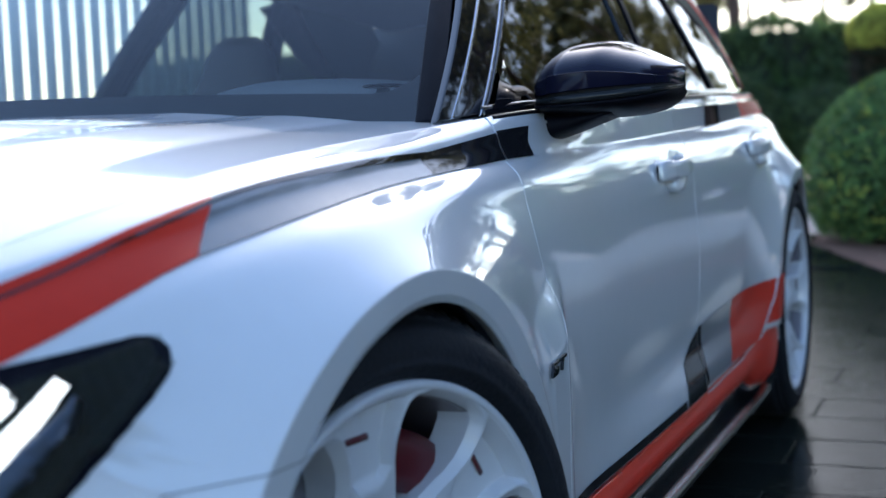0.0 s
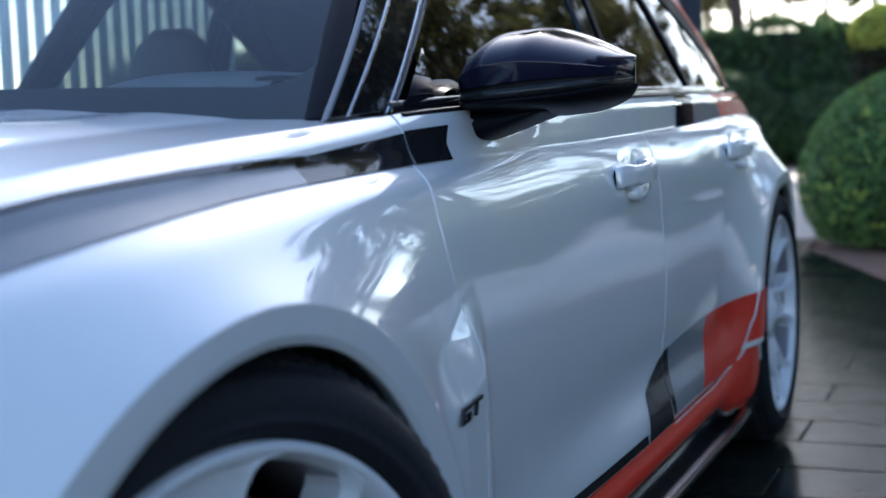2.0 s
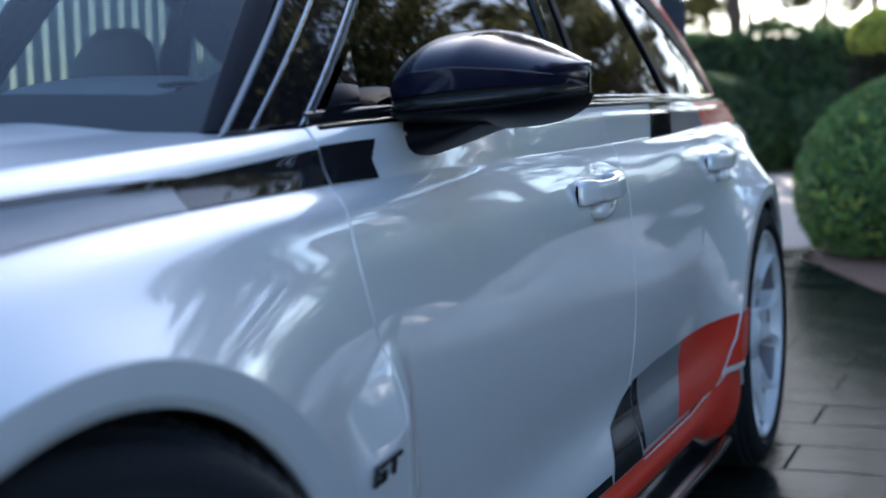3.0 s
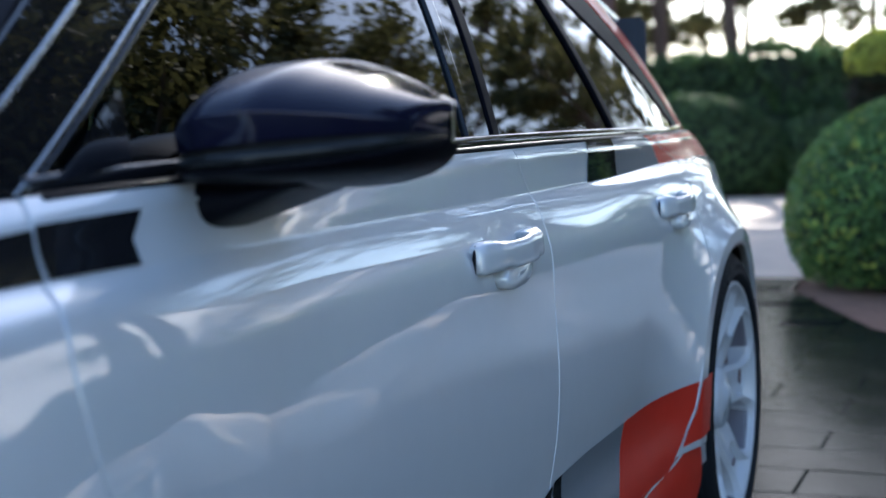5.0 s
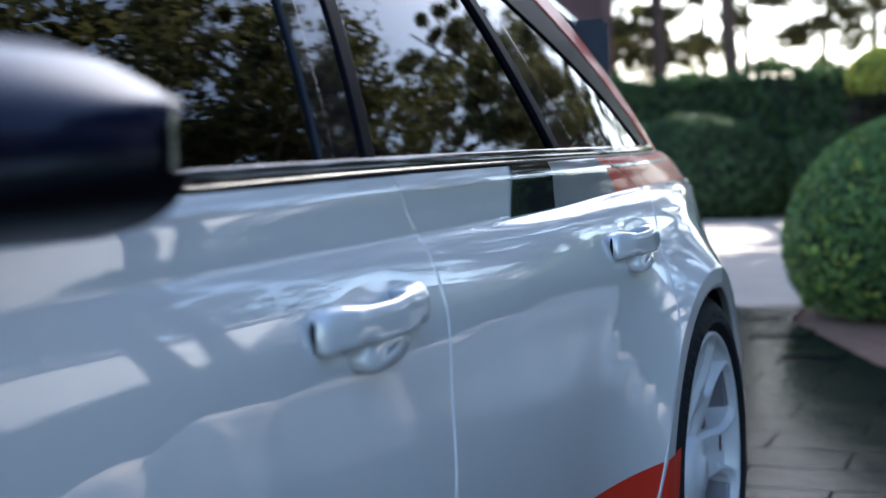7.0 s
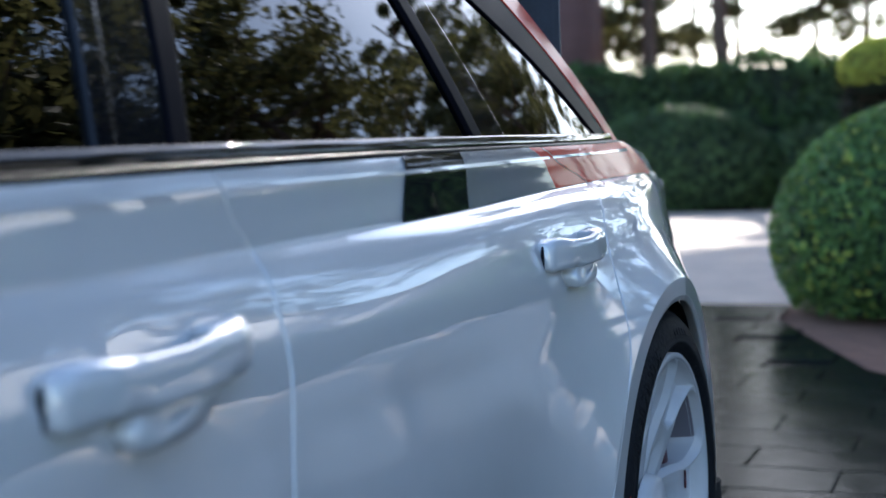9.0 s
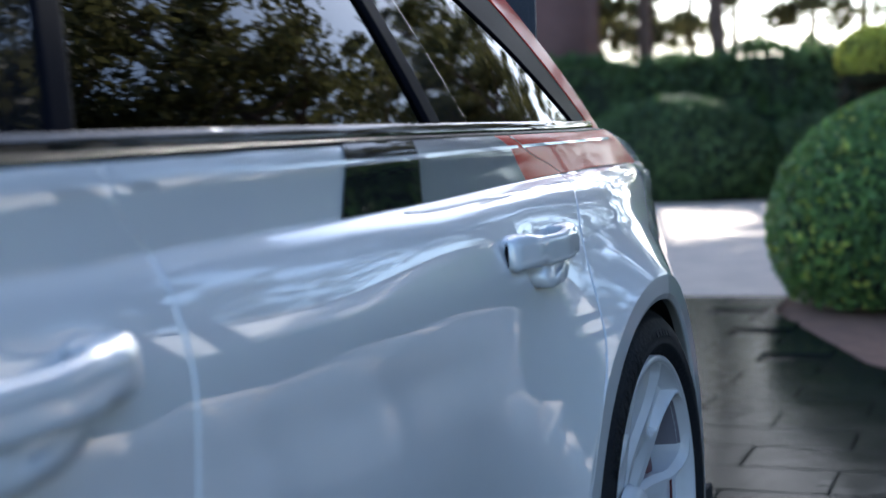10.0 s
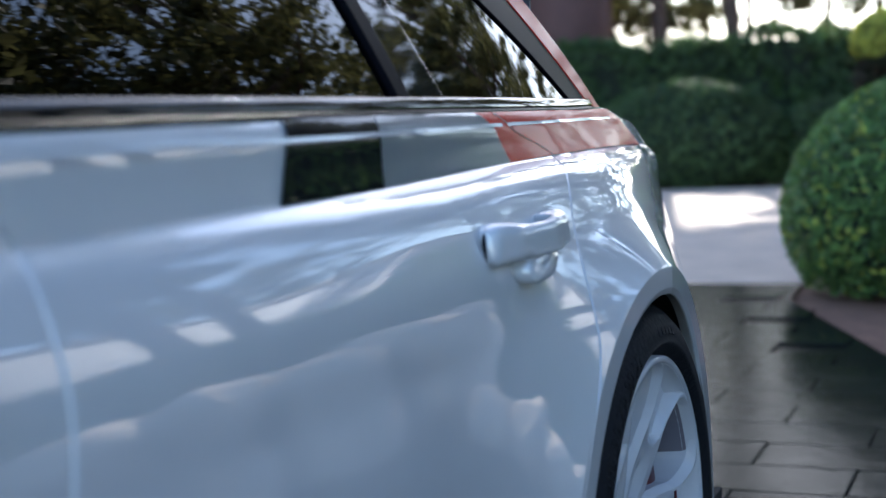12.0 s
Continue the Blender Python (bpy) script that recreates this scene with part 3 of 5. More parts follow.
# roof, rear screen and windscreen
yy, xx = np.meshgrid(np.linspace(1.02, 3.35, 34), np.linspace(-1, 1, 24), indexing="ij")
rz = spline((0.9, 1.375), (1.2, 1.405), (1.6, 1.43), (2.2, 1.44), (2.8, 1.42), (3.4, 1.36))
half = np.array([float(cabin_x(y, z)) for y, z in zip(yy[:, 0], np.minimum(rz(yy[:, 0]) - 0.03, 1.40))])
sheet("roof", np.stack([xx * half[:, None], yy - 0.12 * (1 - xx**2) * sstep(1.7, 1.02, yy), rz(yy) - 0.035 * xx**2], -1), PAINT, car, out=(0, 0, 1))
yy, xx = np.meshgrid(np.linspace(1.04, 3.34, 30), np.linspace(-0.97, 0.97, 20), indexing="ij")
sheet("headliner", np.stack([xx * np.interp(yy, np.linspace(1.02, 3.35, 34), half), yy - 0.11 * (1 - xx**2) * sstep(1.7, 1.02, yy), rz(yy) - 0.03 - 0.035 * xx**2], -1), CABIN, car, edge=0, out=(0, 0, -1))
bot_x, top_x = 0.806, 0.62


def screen(q, xx):
    """The windscreen's face: q from its base to its top, xx across."""
    y = (0.435 - 0.125 * (1 - xx**2)) * (1 - q) + (1.02 - 0.12 * (1 - xx**2)) * q
    z = (0.944 + 0.020 * (1 - xx**2)) * (1 - q) + (1.37 + 0.02 * (1 - xx**2)) * q + 0.05 * q * (1 - q)
    return np.stack([xx * (bot_x * (1 - q) + top_x * q), y, z], -1)


q, xx = np.meshgrid(np.linspace(0, 1, 30), np.linspace(-1, 1, 40), indexing="ij")
sheet("windscreen", screen(q, xx), WINDGLASS, car, edge=0.004, out=(0, -1, 1))
for side in (1, -1):
    s, t = np.meshgrid(np.linspace(0, 1, 5), np.linspace(0, 1, 30), indexing="ij")
    P = screen(t, side * (0.955 + 0.045 * s))
    P[..., 2] += 0.003 + 0.004 * np.sin(np.pi * s)
    sheet("windscreen_seal", P, SATINB, car, edge=0.006, out=(0, -1, 1))
q, xx = np.meshgrid(np.linspace(0, 0.105, 5), np.linspace(-1, 1, 60), indexing="ij")
q = q + 0.16 * q / 0.105 * np.clip((np.abs(xx) - 0.86) / 0.14, 0, 1) ** 2
sheet("screen_base_band", screen(q, xx) + np.array([0, 0.004, -0.004]), LINER, car, edge=0, out=(0, -1, 1))
q, xx = np.meshgrid(np.linspace(0, 1, 8), np.linspace(-1, 1, 16), indexing="ij")
sheet("rear_window", np.stack([xx * (0.56 - 0.06 * q), 3.78 - 0.42 * q, 1.02 + 0.34 * q], -1), SIDEGLASS, car, edge=0.004, out=(0, 1, 1))
box("floor_pan", (-0.84, -0.80, 0.16), (0.84, 3.9, 0.22), LINER, car)
box("bulkhead", (-0.80, 0.42, 0.2), (0.80, 0.46, 0.93), LINER, car)

# dark panels added across and beside the rear to block leaking light
box("rear_light_block", (-0.66, 3.26, 0.36), (0.66, 3.29, 1.335), CABIN, car, bevel=0.01)
for side in (1, -1):
    q, t = np.meshgrid(np.linspace(0, 1, 6), np.linspace(0, 1, 8), indexing="ij")
    zq = 0.98 + t * (1.385 - 0.98)
    yq = 3.36 - 1.95 * (zq - 0.99) + 0.45 * q
    sheet("rear_trim", np.stack([side * (cabin_x(yq, zq) - 0.03), yq, zq], -1), CABIN, car, edge=0, out=(-side, 0, 0))

# wheel housings
for yc in (YF, YR):
    for side in (1, -1):
        th = np.linspace(radians(-25), radians(205), 50)
        xs = np.array([0.945, 0.93, 0.55])
        rr = R_ARCH[yc] + np.array([0.002, 0.02, 0.02])
        P = np.stack([np.broadcast_to(side * xs[None], (50, 3)), yc + LONG[yc] * np.cos(th)[:, None] * rr, ZA + np.sin(th)[:, None] * rr], -1)
        sheet("wheel_housing", P, LINER, car, edge=0, out=(0, 0, -1))
        bm = bmesh.new()
        vs = [bm.verts.new((side * 0.55, yc + 0.41 * math.cos(a), ZC + 0.41 * math.sin(a))) for a in np.linspace(0, 2 * math.pi, 40, endpoint=False)]
        bm.faces.new(vs)
        part("wheel_housing", bm, LINER, car)


# ---- wheels ----
def revolve(name, prof, material, parent, seg=96, label=""):
    """prof: (x outwards, radius) turned round the wheel's axle."""
    th = np.linspace(0, 2 * math.pi, seg, endpoint=False)
    prof = np.array(prof, float)
    P = np.stack([np.broadcast_to(prof[:, 0][:, None], (len(prof), seg)), prof[:, 1][:, None] * np.cos(th), prof[:, 1][:, None] * np.sin(th)], -1)
    return link_mesh(name, arr_mesh(name, P, grid_faces(len(prof), seg, close_m=True, flip=True)), material, parent, label)


def text_mesh(body, size, depth=0.0, shear=0.0):
    cu = bpy.data.curves.new("lettering", "FONT")
    cu.body, cu.size, cu.extrude, cu.shear = body, size, depth, shear
    ob = bpy.data.objects.new("lettering", cu)
    scene.collection.objects.link(ob)
    dg = bpy.context.evaluated_depsgraph_get()
    me = bpy.data.meshes.new_from_object(ob.evaluated_get(dg))
    bpy.data.objects.remove(ob)
    return me


SPOKE = 9.0


def build_wheel(turn):
    wheel = new("wheel")
    wheel.parent = car
    tyre = revolve("tyre", [(x, r + 0.1 * max(0.0, r - 0.300)) for x, r in [(-0.25, 0.287), (-0.262, 0.315), (-0.25, 0.340), (-0.20, 0.357), (-0.075, 0.3600), (-0.055, 0.3585), (-0.040, 0.3545), (-0.0385, 0.351), (-0.0365, 0.353),
                            (-0.026, 0.347), (-0.0245, 0.3435), (-0.0225, 0.3445), (-0.012, 0.335), (-0.005, 0.322), (-0.003, 0.312), (-0.004, 0.3035), (-0.0015, 0.3025), (-0.004, 0.2985), (-0.010, 0.293), (-0.026, 0.283), (-0.034, 0.275)]], RUBBER, wheel, 160)
    # tread blocks on the shoulder
    bm = bmesh.new()
    for k in range(90):
        a = 2 * math.pi * k / 90
        for xo, r, ww in ((-0.0475, 0.3625, 0.010), (-0.0315, 0.3541, 0.006)):
            c = bmesh.ops.create_cube(bm, size=1)
            bmesh.ops.scale(bm, vec=(ww * 1.4, 0.0085, 0.004), verts=c["verts"])
            bmesh.ops.transform(bm, matrix=Matrix.Rotation(a, 4, "X") @ Matrix.Translation((xo, 0, r)) @ Matrix.Rotation(0.5, 4, "Y"), verts=c["verts"])
    part("tread", bm, RUBBER, tyre)
    for body, size, r, a0 in (("285/30 ZR 22 XL", 0.032, 0.3075, turn - radians(17)),):
        me = text_mesh(body, size, 0.0006)
        co = np.zeros(len(me.vertices) * 3)
        me.vertices.foreach_get("co", co)
        co = co.reshape(-1, 3)
        ang = a0 - co[:, 0] / r
        rad = r + co[:, 1]
        out = np.stack([-0.0015 + co[:, 2] - 0.5 * np.maximum(0, rad - 0.318), rad * np.cos(ang + math.pi / 2) , rad * np.sin(ang + math.pi / 2)], -1)
        me.vertices.foreach_set("co", out.ravel())
        me.update()
        link_mesh("tyre_lettering", me, LINER, tyre, smooth=False)
    bm = bmesh.new()
    for k in range(5):
        q = bmesh.ops.create_cube(bm, size=1)
        bmesh.ops.scale(bm, vec=(0.0012, 0.014, 0.011), verts=q["verts"])
        bmesh.ops.transform(bm, matrix=Matrix.Rotation(turn - 1.36 - 0.06 * k, 4, "X") @ Matrix.Translation((-0.0035, 0, 0.319)) @ Matrix.Rotation(-0.35, 4, "Y"), verts=q["verts"])
    part("tyre_lettering", bm, LINER, tyre, smooth=False)
    rim = revolve("rim", [(-0.034, 0.262), (-0.020, 0.2700), (-0.013, 0.2715), (-0.0105, 0.2735), (-0.0105, 0.2795), (-0.013, 0.2825), (-0.030, 0.2825)], RIMW, wheel, 120)
    revolve("barrel", [(-0.235, 0.285), (-0.22, 0.268), (-0.12, 0.258), (-0.035, 0.262), (-0.028, 0.2635)], RIMIN, rim, 96)
    # six spokes, each with a recessed pocket towards the rim
    rs = np.concatenate([np.linspace(0.055, 0.15, 14), np.linspace(0.157, 0.274, 30)])
    half_w = np.interp(rs, [0.055, 0.105, 0.12, 0.14, 0.165, 0.19, 0.21, 0.235, 0.256, 0.266, 0.274], np.radians([30, 29.8, 26.5, 22.5, 18.5, 15.0, 14.0, 14.8, 16.5, 20, 30]))
    s = np.linspace(-1, 1, 49)
    lin = lambda p, q, v: np.clip((v - p) / (q - p), 0, 1)
    for k in range(6):
        a0 = radians(90 + 60 * k + SPOKE)
        R, Sg = np.meshgrid(rs, s, indexing="ij")
        A = np.abs(Sg)
        TH = a0 + Sg * half_w[:, None]
        face = np.interp(R, [0.055, 0.12, 0.20, 0.255, 0.274], [-0.066, -0.052, -0.032, -0.018, -0.0125])
        wide = np.interp(R, [0.16, 0.185, 0.25, 0.266], [0.30, 0.68, 0.74, 0.70])
        pocket = lin(0.160, 0.178, R) * lin(0.268, 0.258, R) * lin(wide, wide - 0.10, A) * np.interp(R, [0.16, 0.26], [0.010, 0.024])
        Xf = face - pocket - 0.012 * lin(0.80, 1.0, A) - 0.010 * lin(0.155, 0.11, R) * lin(0.5, 0.0, A)
        F = np.stack([Xf, R * np.cos(TH), R * np.sin(TH)], -1)
        deep = F.copy()
        deep[..., 0] = F[..., 0] - 0.050
        W = np.concatenate([deep[:, :1], F, deep[:, -1:]], 1)
        sp = link_mesh("spoke", arr_mesh("spoke", W, grid_faces(W.shape[0], W.shape[1])), RIMW, rim)
        sp.data.set_sharp_from_angle(angle=radians(32))
        slot = box("spoke_slot", (-0.003, -0.0038, -0.019), (0.001, 0.0038, 0.019), CALIPER, rim, bevel=0.0012)
        slot.matrix_local = Matrix.Rotation(a0 - math.pi / 2, 4, "X") @ Matrix.Translation((-0.0418, -0.010, 0.228)) @ Matrix.Rotation(radians(-12), 4, "Y") @ Matrix.Rotation(radians(84), 4, "X")
    revolve("hub_cap", [(-0.06, 0.075), (-0.042, 0.070), (-0.036, 0.060), (-0.034, 0.034), (-0.028, 0.032), (-0.027, 0.0)], RIMW, rim, 48)
    disc = revolve("brake_disc", [(-0.13, 0.09), (-0.095, 0.09), (-0.093, 0.10), (-0.093, 0.208), (-0.128, 0.208), (-0.13, 0.10)], DISC, wheel, 64)
    th = np.linspace(radians(20), radians(88), 24)
    prof = [(-0.14, 0.145), (-0.075, 0.15), (-0.066, 0.17), (-0.066, 0.20), (-0.075, 0.222), (-0.14, 0.225)]
    rings = [[(x, r * math.cos(a), r * math.sin(a)) for x, r in prof] for a in th]
    loft("brake_caliper", rings, CALIPER, wheel)
    return wheel


wheel = build_wheel(radians(115))
wheel.location = (0.950, -0.034, ZC + 0.008)
wheel.rotation_euler = (0, 0, radians(-16))
copy_thing(wheel, pose(0.966, 2.914, ZC + 0.012, -37, 0, 0))
copy_thing(wheel, pose(-0.950, -0.034, ZC + 0.008, 0, 0, 164))
copy_thing(wheel, pose(-0.966, 2.914, ZC + 0.012, 0, 0, 180))


# ---- skirts ----
for side in (1, -1):
    ys = np.linspace(0.40, 2.50, 100)
    top = np.interp(ys, [0.40, 0.5, 1.55, 2.05, 2.30, 2.43, 2.50], [0.330, 0.330, 0.328, 0.332, 0.360, 0.430, 0.372])
    top = np.minimum(top, np.interp(ys, [2.30, 2.36, 2.50], [0.360, 0.372, 0.372]))
    low = np.interp(ys, [0.40, 1.5, 2.1, 2.2, 2.45, 2.5], [0.262, 0.262, 0.262, 0.222, 0.205, 0.24])
    t = np.linspace(0, 1, 14)
    Z = top[:, None] * (1 - t) + low[:, None] * t - 0.003
    kick = sstep(2.1, 2.45, ys)[:, None]
    Xs = 0.936 + 0.018 * kick + 0.012 * np.sin(np.pi * np.clip(t * 1.1, 0, 1))[None] * (1 - kick * 0.5) - 0.02 * sstep(0.8, 1.0, t)[None]
    sheet("side_skirt", np.stack([Xs * side, np.broadcast_to(ys[:, None], Z.shape), Z], -1), RED, car, "glossy red side skirt", out=(side, 0, 0))
    # white strip painted along the skirt's top for the light on the door gap
    for q0, q1, m2, keep in ((0.0, 0.035, PAINT, slice(58, 93)),):
        tq = np.linspace(q0, q1, 4)
        Zq = (top[:, None] * (1 - tq) + low[:, None] * tq - 0.003)[keep]
        Xq = (0.9365 + 0.018 * kick + 0.012 * np.sin(np.pi * np.clip(tq * 1.1, 0, 1))[None] * (1 - kick * 0.5) + 0.0012)[keep]
        sheet("gap_highlight", np.stack([Xq * side, np.broadcast_to(ys[keep, None], Zq.shape), Zq], -1), m2, car, edge=0, out=(side, 0, 0))
    ys = np.linspace(0.42, 2.42, 80)
    low2 = np.interp(ys, [0.42, 1.7, 2.1, 2.3, 2.42], [0.185, 0.185, 0.185, 0.190, 0.200])
    up2 = np.interp(ys, [0.42, 1.5, 2.1, 2.2, 2.42], [0.259, 0.259, 0.259, 0.219, 0.204])
    Z = up2[:, None] * (1 - t) + low2[:, None] * t
    Xs = 0.930 - 0.045 * np.sin(np.pi * np.clip(t * 1.0, 0, 1))[None] * sstep(0.6, 1.2, ys)[:, None] + 0.018 * sstep(0.75, 1.0, t)[None]
    sheet("skirt_blade", np.stack([Xs * side, np.broadcast_to(ys[:, None], Z.shape), Z], -1), CARBON, car, "gloss carbon skirt blade", out=(side, 0, 0))
    for b0, b1 in ((0.02, 0.07), (0.90, 0.95)):
        tb = np.linspace(b0, b1, 3)
        Zb = up2[:, None] * (1 - tb) + low2[:, None] * tb
        Xb = 0.9325 - 0.045 * np.sin(np.pi * tb)[None] * sstep(0.6, 1.2, ys)[:, None] + 0.018 * sstep(0.75, 1.0, tb)[None]
        sheet("blade_edge", np.stack([Xb * side, np.broadcast_to(ys[:, None], Zb.shape), Zb], -1), SILVER, car, edge=0, out=(side, 0, 0))


# ---- livery films, laid on the skin ----
def film(name, left, right, low, high, n, m, material, lift=0.002, to_w=True):
    """A film between y left..right and, at each y, the w of low(y)..high(y)."""
    s, t = np.meshgrid(np.linspace(0, 1, n), np.linspace(0, 1, m), indexing="ij")
    y = left(t) * (1 - s) + right(t) * s
    w = low(y) * (1 - t) + high(y) * t
    return sheet(name, skin(y, w), material, car, edge=0.0, out=(1, 0, 0), lift=lift)


def line(*k):
    a, b = np.array([p[0] for p in k], float), np.array([p[1] for p in k], float)
    return lambda q: np.interp(q, a, b)


const = lambda v: (lambda q: v + 0 * np.asarray(q, float))
# front band on the wing: black, grey, red from the door forwards
band_lo = line((-0.60, 0.872), (-0.54, 0.878), (-0.484, 0.886), (-0.415, 0.898), (-0.356, 0.908), (-0.299, 0.914), (-0.1, 0.920), (0.10, 0.925), (0.60, 0.925))
band_hi = line((-0.60, 0.985), (-0.492, 0.995), (-0.427, 1.0), (-0.354, 1.008), (-0.273, 1.012), (-0.2, 1.014), (0.0, 1.006), (0.235, 0.985), (0.55, 1.0))
shut = line((-0.60, 0.955), (-0.508, 0.968), (-0.444, 0.976), (-0.378, 0.988), (-0.292, 0.995), (-0.227, 1.003), (-0.136, 1.006), (-0.016, 0.999), (0.1, 0.992), (0.25, 0.980))
film("red_stripe", const(-0.60), line((0, -0.30), (1, -0.22)), band_lo, band_hi, 60, 24, RED)
film("grey_stripe", line((0, -0.299), (1, -0.219)), const(0.234), band_lo, band_hi, 60, 24, GREY)
# dark film for the bonnet gap, widened rearwards for the dark reflection there
film("bonnet_shut_line", const(-0.60), const(0.26), lambda y: shut(y) - 0.003 - 0.005 * sstep(-0.3, 0.1, y), lambda y: shut(y) + 0.004 + 0.004 * sstep(-0.3, 0.1, y), 120, 4, GLOSSB, 0.0028)
film("black_stripe", const(0.235), line((0, 0.517), (1, 0.528)), const(0.9245), line((0.235, 0.985), (0.52, 1.0)), 40, 16, BLACKF)
film("black_stripe", line((0, 0.523), (1, 0.532)), line((0, 0.645), (0.5, 0.648), (1, 0.672)), line((0.5, 0.925), (0.65, 0.922)), const(1.005), 20, 16, BLACKF)
# rear shoulder: black square, grey, red
film("black_square", line((0, 2.042), (1, 2.080)), line((0, 2.258), (1, 2.270)), const(0.9205), const(1.05), 20, 16, BLACKF)
film("grey_stripe", line((0, 2.259), (1, 2.271)), line((0, 2.662), (0.6, 2.625), (1, 2.575)), const(0.9205), const(1.05), 30, 16, GREY)
film("red_stripe", line((0, 2.663), (0.6, 2.626), (1, 2.576)), line((0, 2.858), (0.25, 2.80), (0.55, 2.70), (0.85, 2.655), (1, 2.638)), const(0.9205), const(1.05), 20, 24, RED)
film("red_stripe", line((0, 2.866), (0.25, 2.806), (0.55, 2.706), (0.85, 2.661), (1, 2.645)), line((0, 3.75), (1, 3.55)), const(0.9205), const(1.05), 40, 24, RED)
# lower flank
flank_hi = line((1.39, 0.40), (1.456, 0.421), (1.55, 0.452), (1.638, 0.474), (1.80, 0.484), (2.158, 0.492), (2.60, 0.497))
flank_lo = const(0.3365)
film("black_stripe", line((0, 1.400), (1, 1.455)), line((0, 1.599), (0.5, 1.594), (1, 1.618)), flank_lo, flank_hi, 20, 20, BLACKF)
film("black_stripe", line((0, 1.607), (0.5, 1.602), (1, 1.626)), line((0, 1.625), (1, 1.665)), const(0.347), flank_hi, 20, 20, BLACKF)
film("grey_stripe", line((0, 1.626), (1, 1.666)), line((0, 1.885), (0.5, 1.975), (1, 2.03)), const(0.347), flank_hi, 30, 20, GREY)
film("red_stripe", line((0, 1.886), (0.5, 1.976), (1, 2.031)), line((0.0, 2.24), (0.12, 2.29), (0.3, 2.35), (0.65, 2.42), (1.0, 2.452)), const(0.347), flank_hi, 40, 30, RED)
film("red_stripe", line((0, 2.345), (0.5, 2.428), (1.0, 2.465)), line((0, 2.535), (0.5, 2.557), (1.0, 2.575)), line((2.3, 0.378), (2.6, 0.378)), flank_hi, 16, 20, RED)


# pressed line under the belt, its highlight laid on as a white strip
for y0, y1 in ((0.70, 1.665), (1.69, 2.655), (2.675, 3.45)):
    film("waist_highlight", const(y0), const(y1), const(1.004), const(1.012), 80, 4, PAINT, 0.0034)
film("bumper_joint", const(-0.46), const(-0.285), lambda y: np.vectorize(w_of)(y, 0.6362), lambda y: np.vectorize(w_of)(y, 0.6378), 60, 3, GREY, 0.0012)
# dark trim along the doors' lower edge
film("door_trim", const(0.52), const(1.392), const(0.3365), const(0.353), 60, 5, BLACKF)


# ---- door handles ----
def handle(y0, y1, z0, z1):
    """A pull handle, tall at its front end, over a shallow cup, with the keyhole flap beneath. z0, z1: its lower edge."""
    h = new("door_handle")
    h.parent = car
    ym, zm = (y0 + y1) / 2, (z0 + z1) / 2 + 0.02
    sx = side_x
    L = y1 - y0
    k = np.linspace(0, 2 * math.pi, 28, endpoint=False)
    rings = []
    for s in np.concatenate([[0, 0.006, 0.02], np.linspace(0.05, 0.93, 30), [0.955, 0.975, 0.99, 1.0]]):
        y = y0 + L * s
        lo = z0 + (z1 - z0) * s
        tall = np.interp(s, [0, 0.02, 0.06, 0.15, 0.35, 0.55, 0.8, 0.93, 0.97, 1.0], [0.034, 0.040, 0.0445, 0.045, 0.038, 0.037, 0.042, 0.043, 0.037, 0.024])
        if s < 0.02:
            lo += 0.004
        if s > 0.93:
            lo += (s - 0.93) * 0.05
        base = sx(y, lo + tall / 2)
        bow = np.interp(s, [0, 0.01, 0.04, 0.2, 0.6, 0.85, 0.95, 1.0], [0.010, 0.014, 0.018, 0.030, 0.036, 0.032, 0.022, 0.006])
        xo, xi = base + bow, (base + bow - 0.013 if 0.3 < s < 0.72 else base - 0.008)
        zc, hh = lo + tall / 2, tall / 2
        rings.append([((xo + xi) / 2 + (xo - xi) / 2 * np.sign(math.cos(a)) * abs(math.cos(a)) ** 0.55 - 0.16 * hh * math.sin(a), y, zc + hh * np.sign(math.sin(a)) * abs(math.sin(a)) ** 0.6) for a in k])
    loft("grip", rings, PAINT, h)
    # dark gasket behind the front end
    g = []
    for s in np.linspace(0, 0.22, 8):
        y, lo = y0 + L * s - 0.002, z0 + (z1 - z0) * s - 0.001
        tall = np.interp(s, [0, 0.02, 0.06, 0.22], [0.036, 0.041, 0.044, 0.038])
        g.append([(sx(y, lo + tall / 2) + 0.0025 * math.cos(a) + 0.001, y, lo + tall / 2 + tall / 2 * np.sign(math.sin(a)) * abs(math.sin(a)) ** 0.6) for a in k])
    loft("gasket", g, SATINB, h)
    ya, yb_ = y0 + 0.25 * L, y0 + 0.70 * L
    rings = []
    for q, dx in ((1.0, -0.004), (1.0, 0.012), (0.97, 0.018), (0.90, 0.021), (0.45, 0.0225), (0.02, 0.0225)):
        ring = []
        for a in k:
            u, v = np.sign(math.cos(a)) * abs(math.cos(a)) ** 0.5, np.sign(math.sin(a)) * abs(math.sin(a)) ** 0.55
            zf = z0 - 0.006 + 0.019 * q * v
            wd = (yb_ - ya) / 2 * (1.0 if v > 0 else 1 + 0.28 * v)
            ring.append((sx((ya + yb_) / 2, zf) + dx, (ya + yb_) / 2 + 0.010 * v + wd * q * u, zf + 0.003 * u))
        rings.append(ring)
    loft("keyhole_flap", rings, PAINT, h)
    return h


handle(1.378, 1.632, 0.813, 0.826)
handle(2.396, 2.634, 0.838, 0.847)


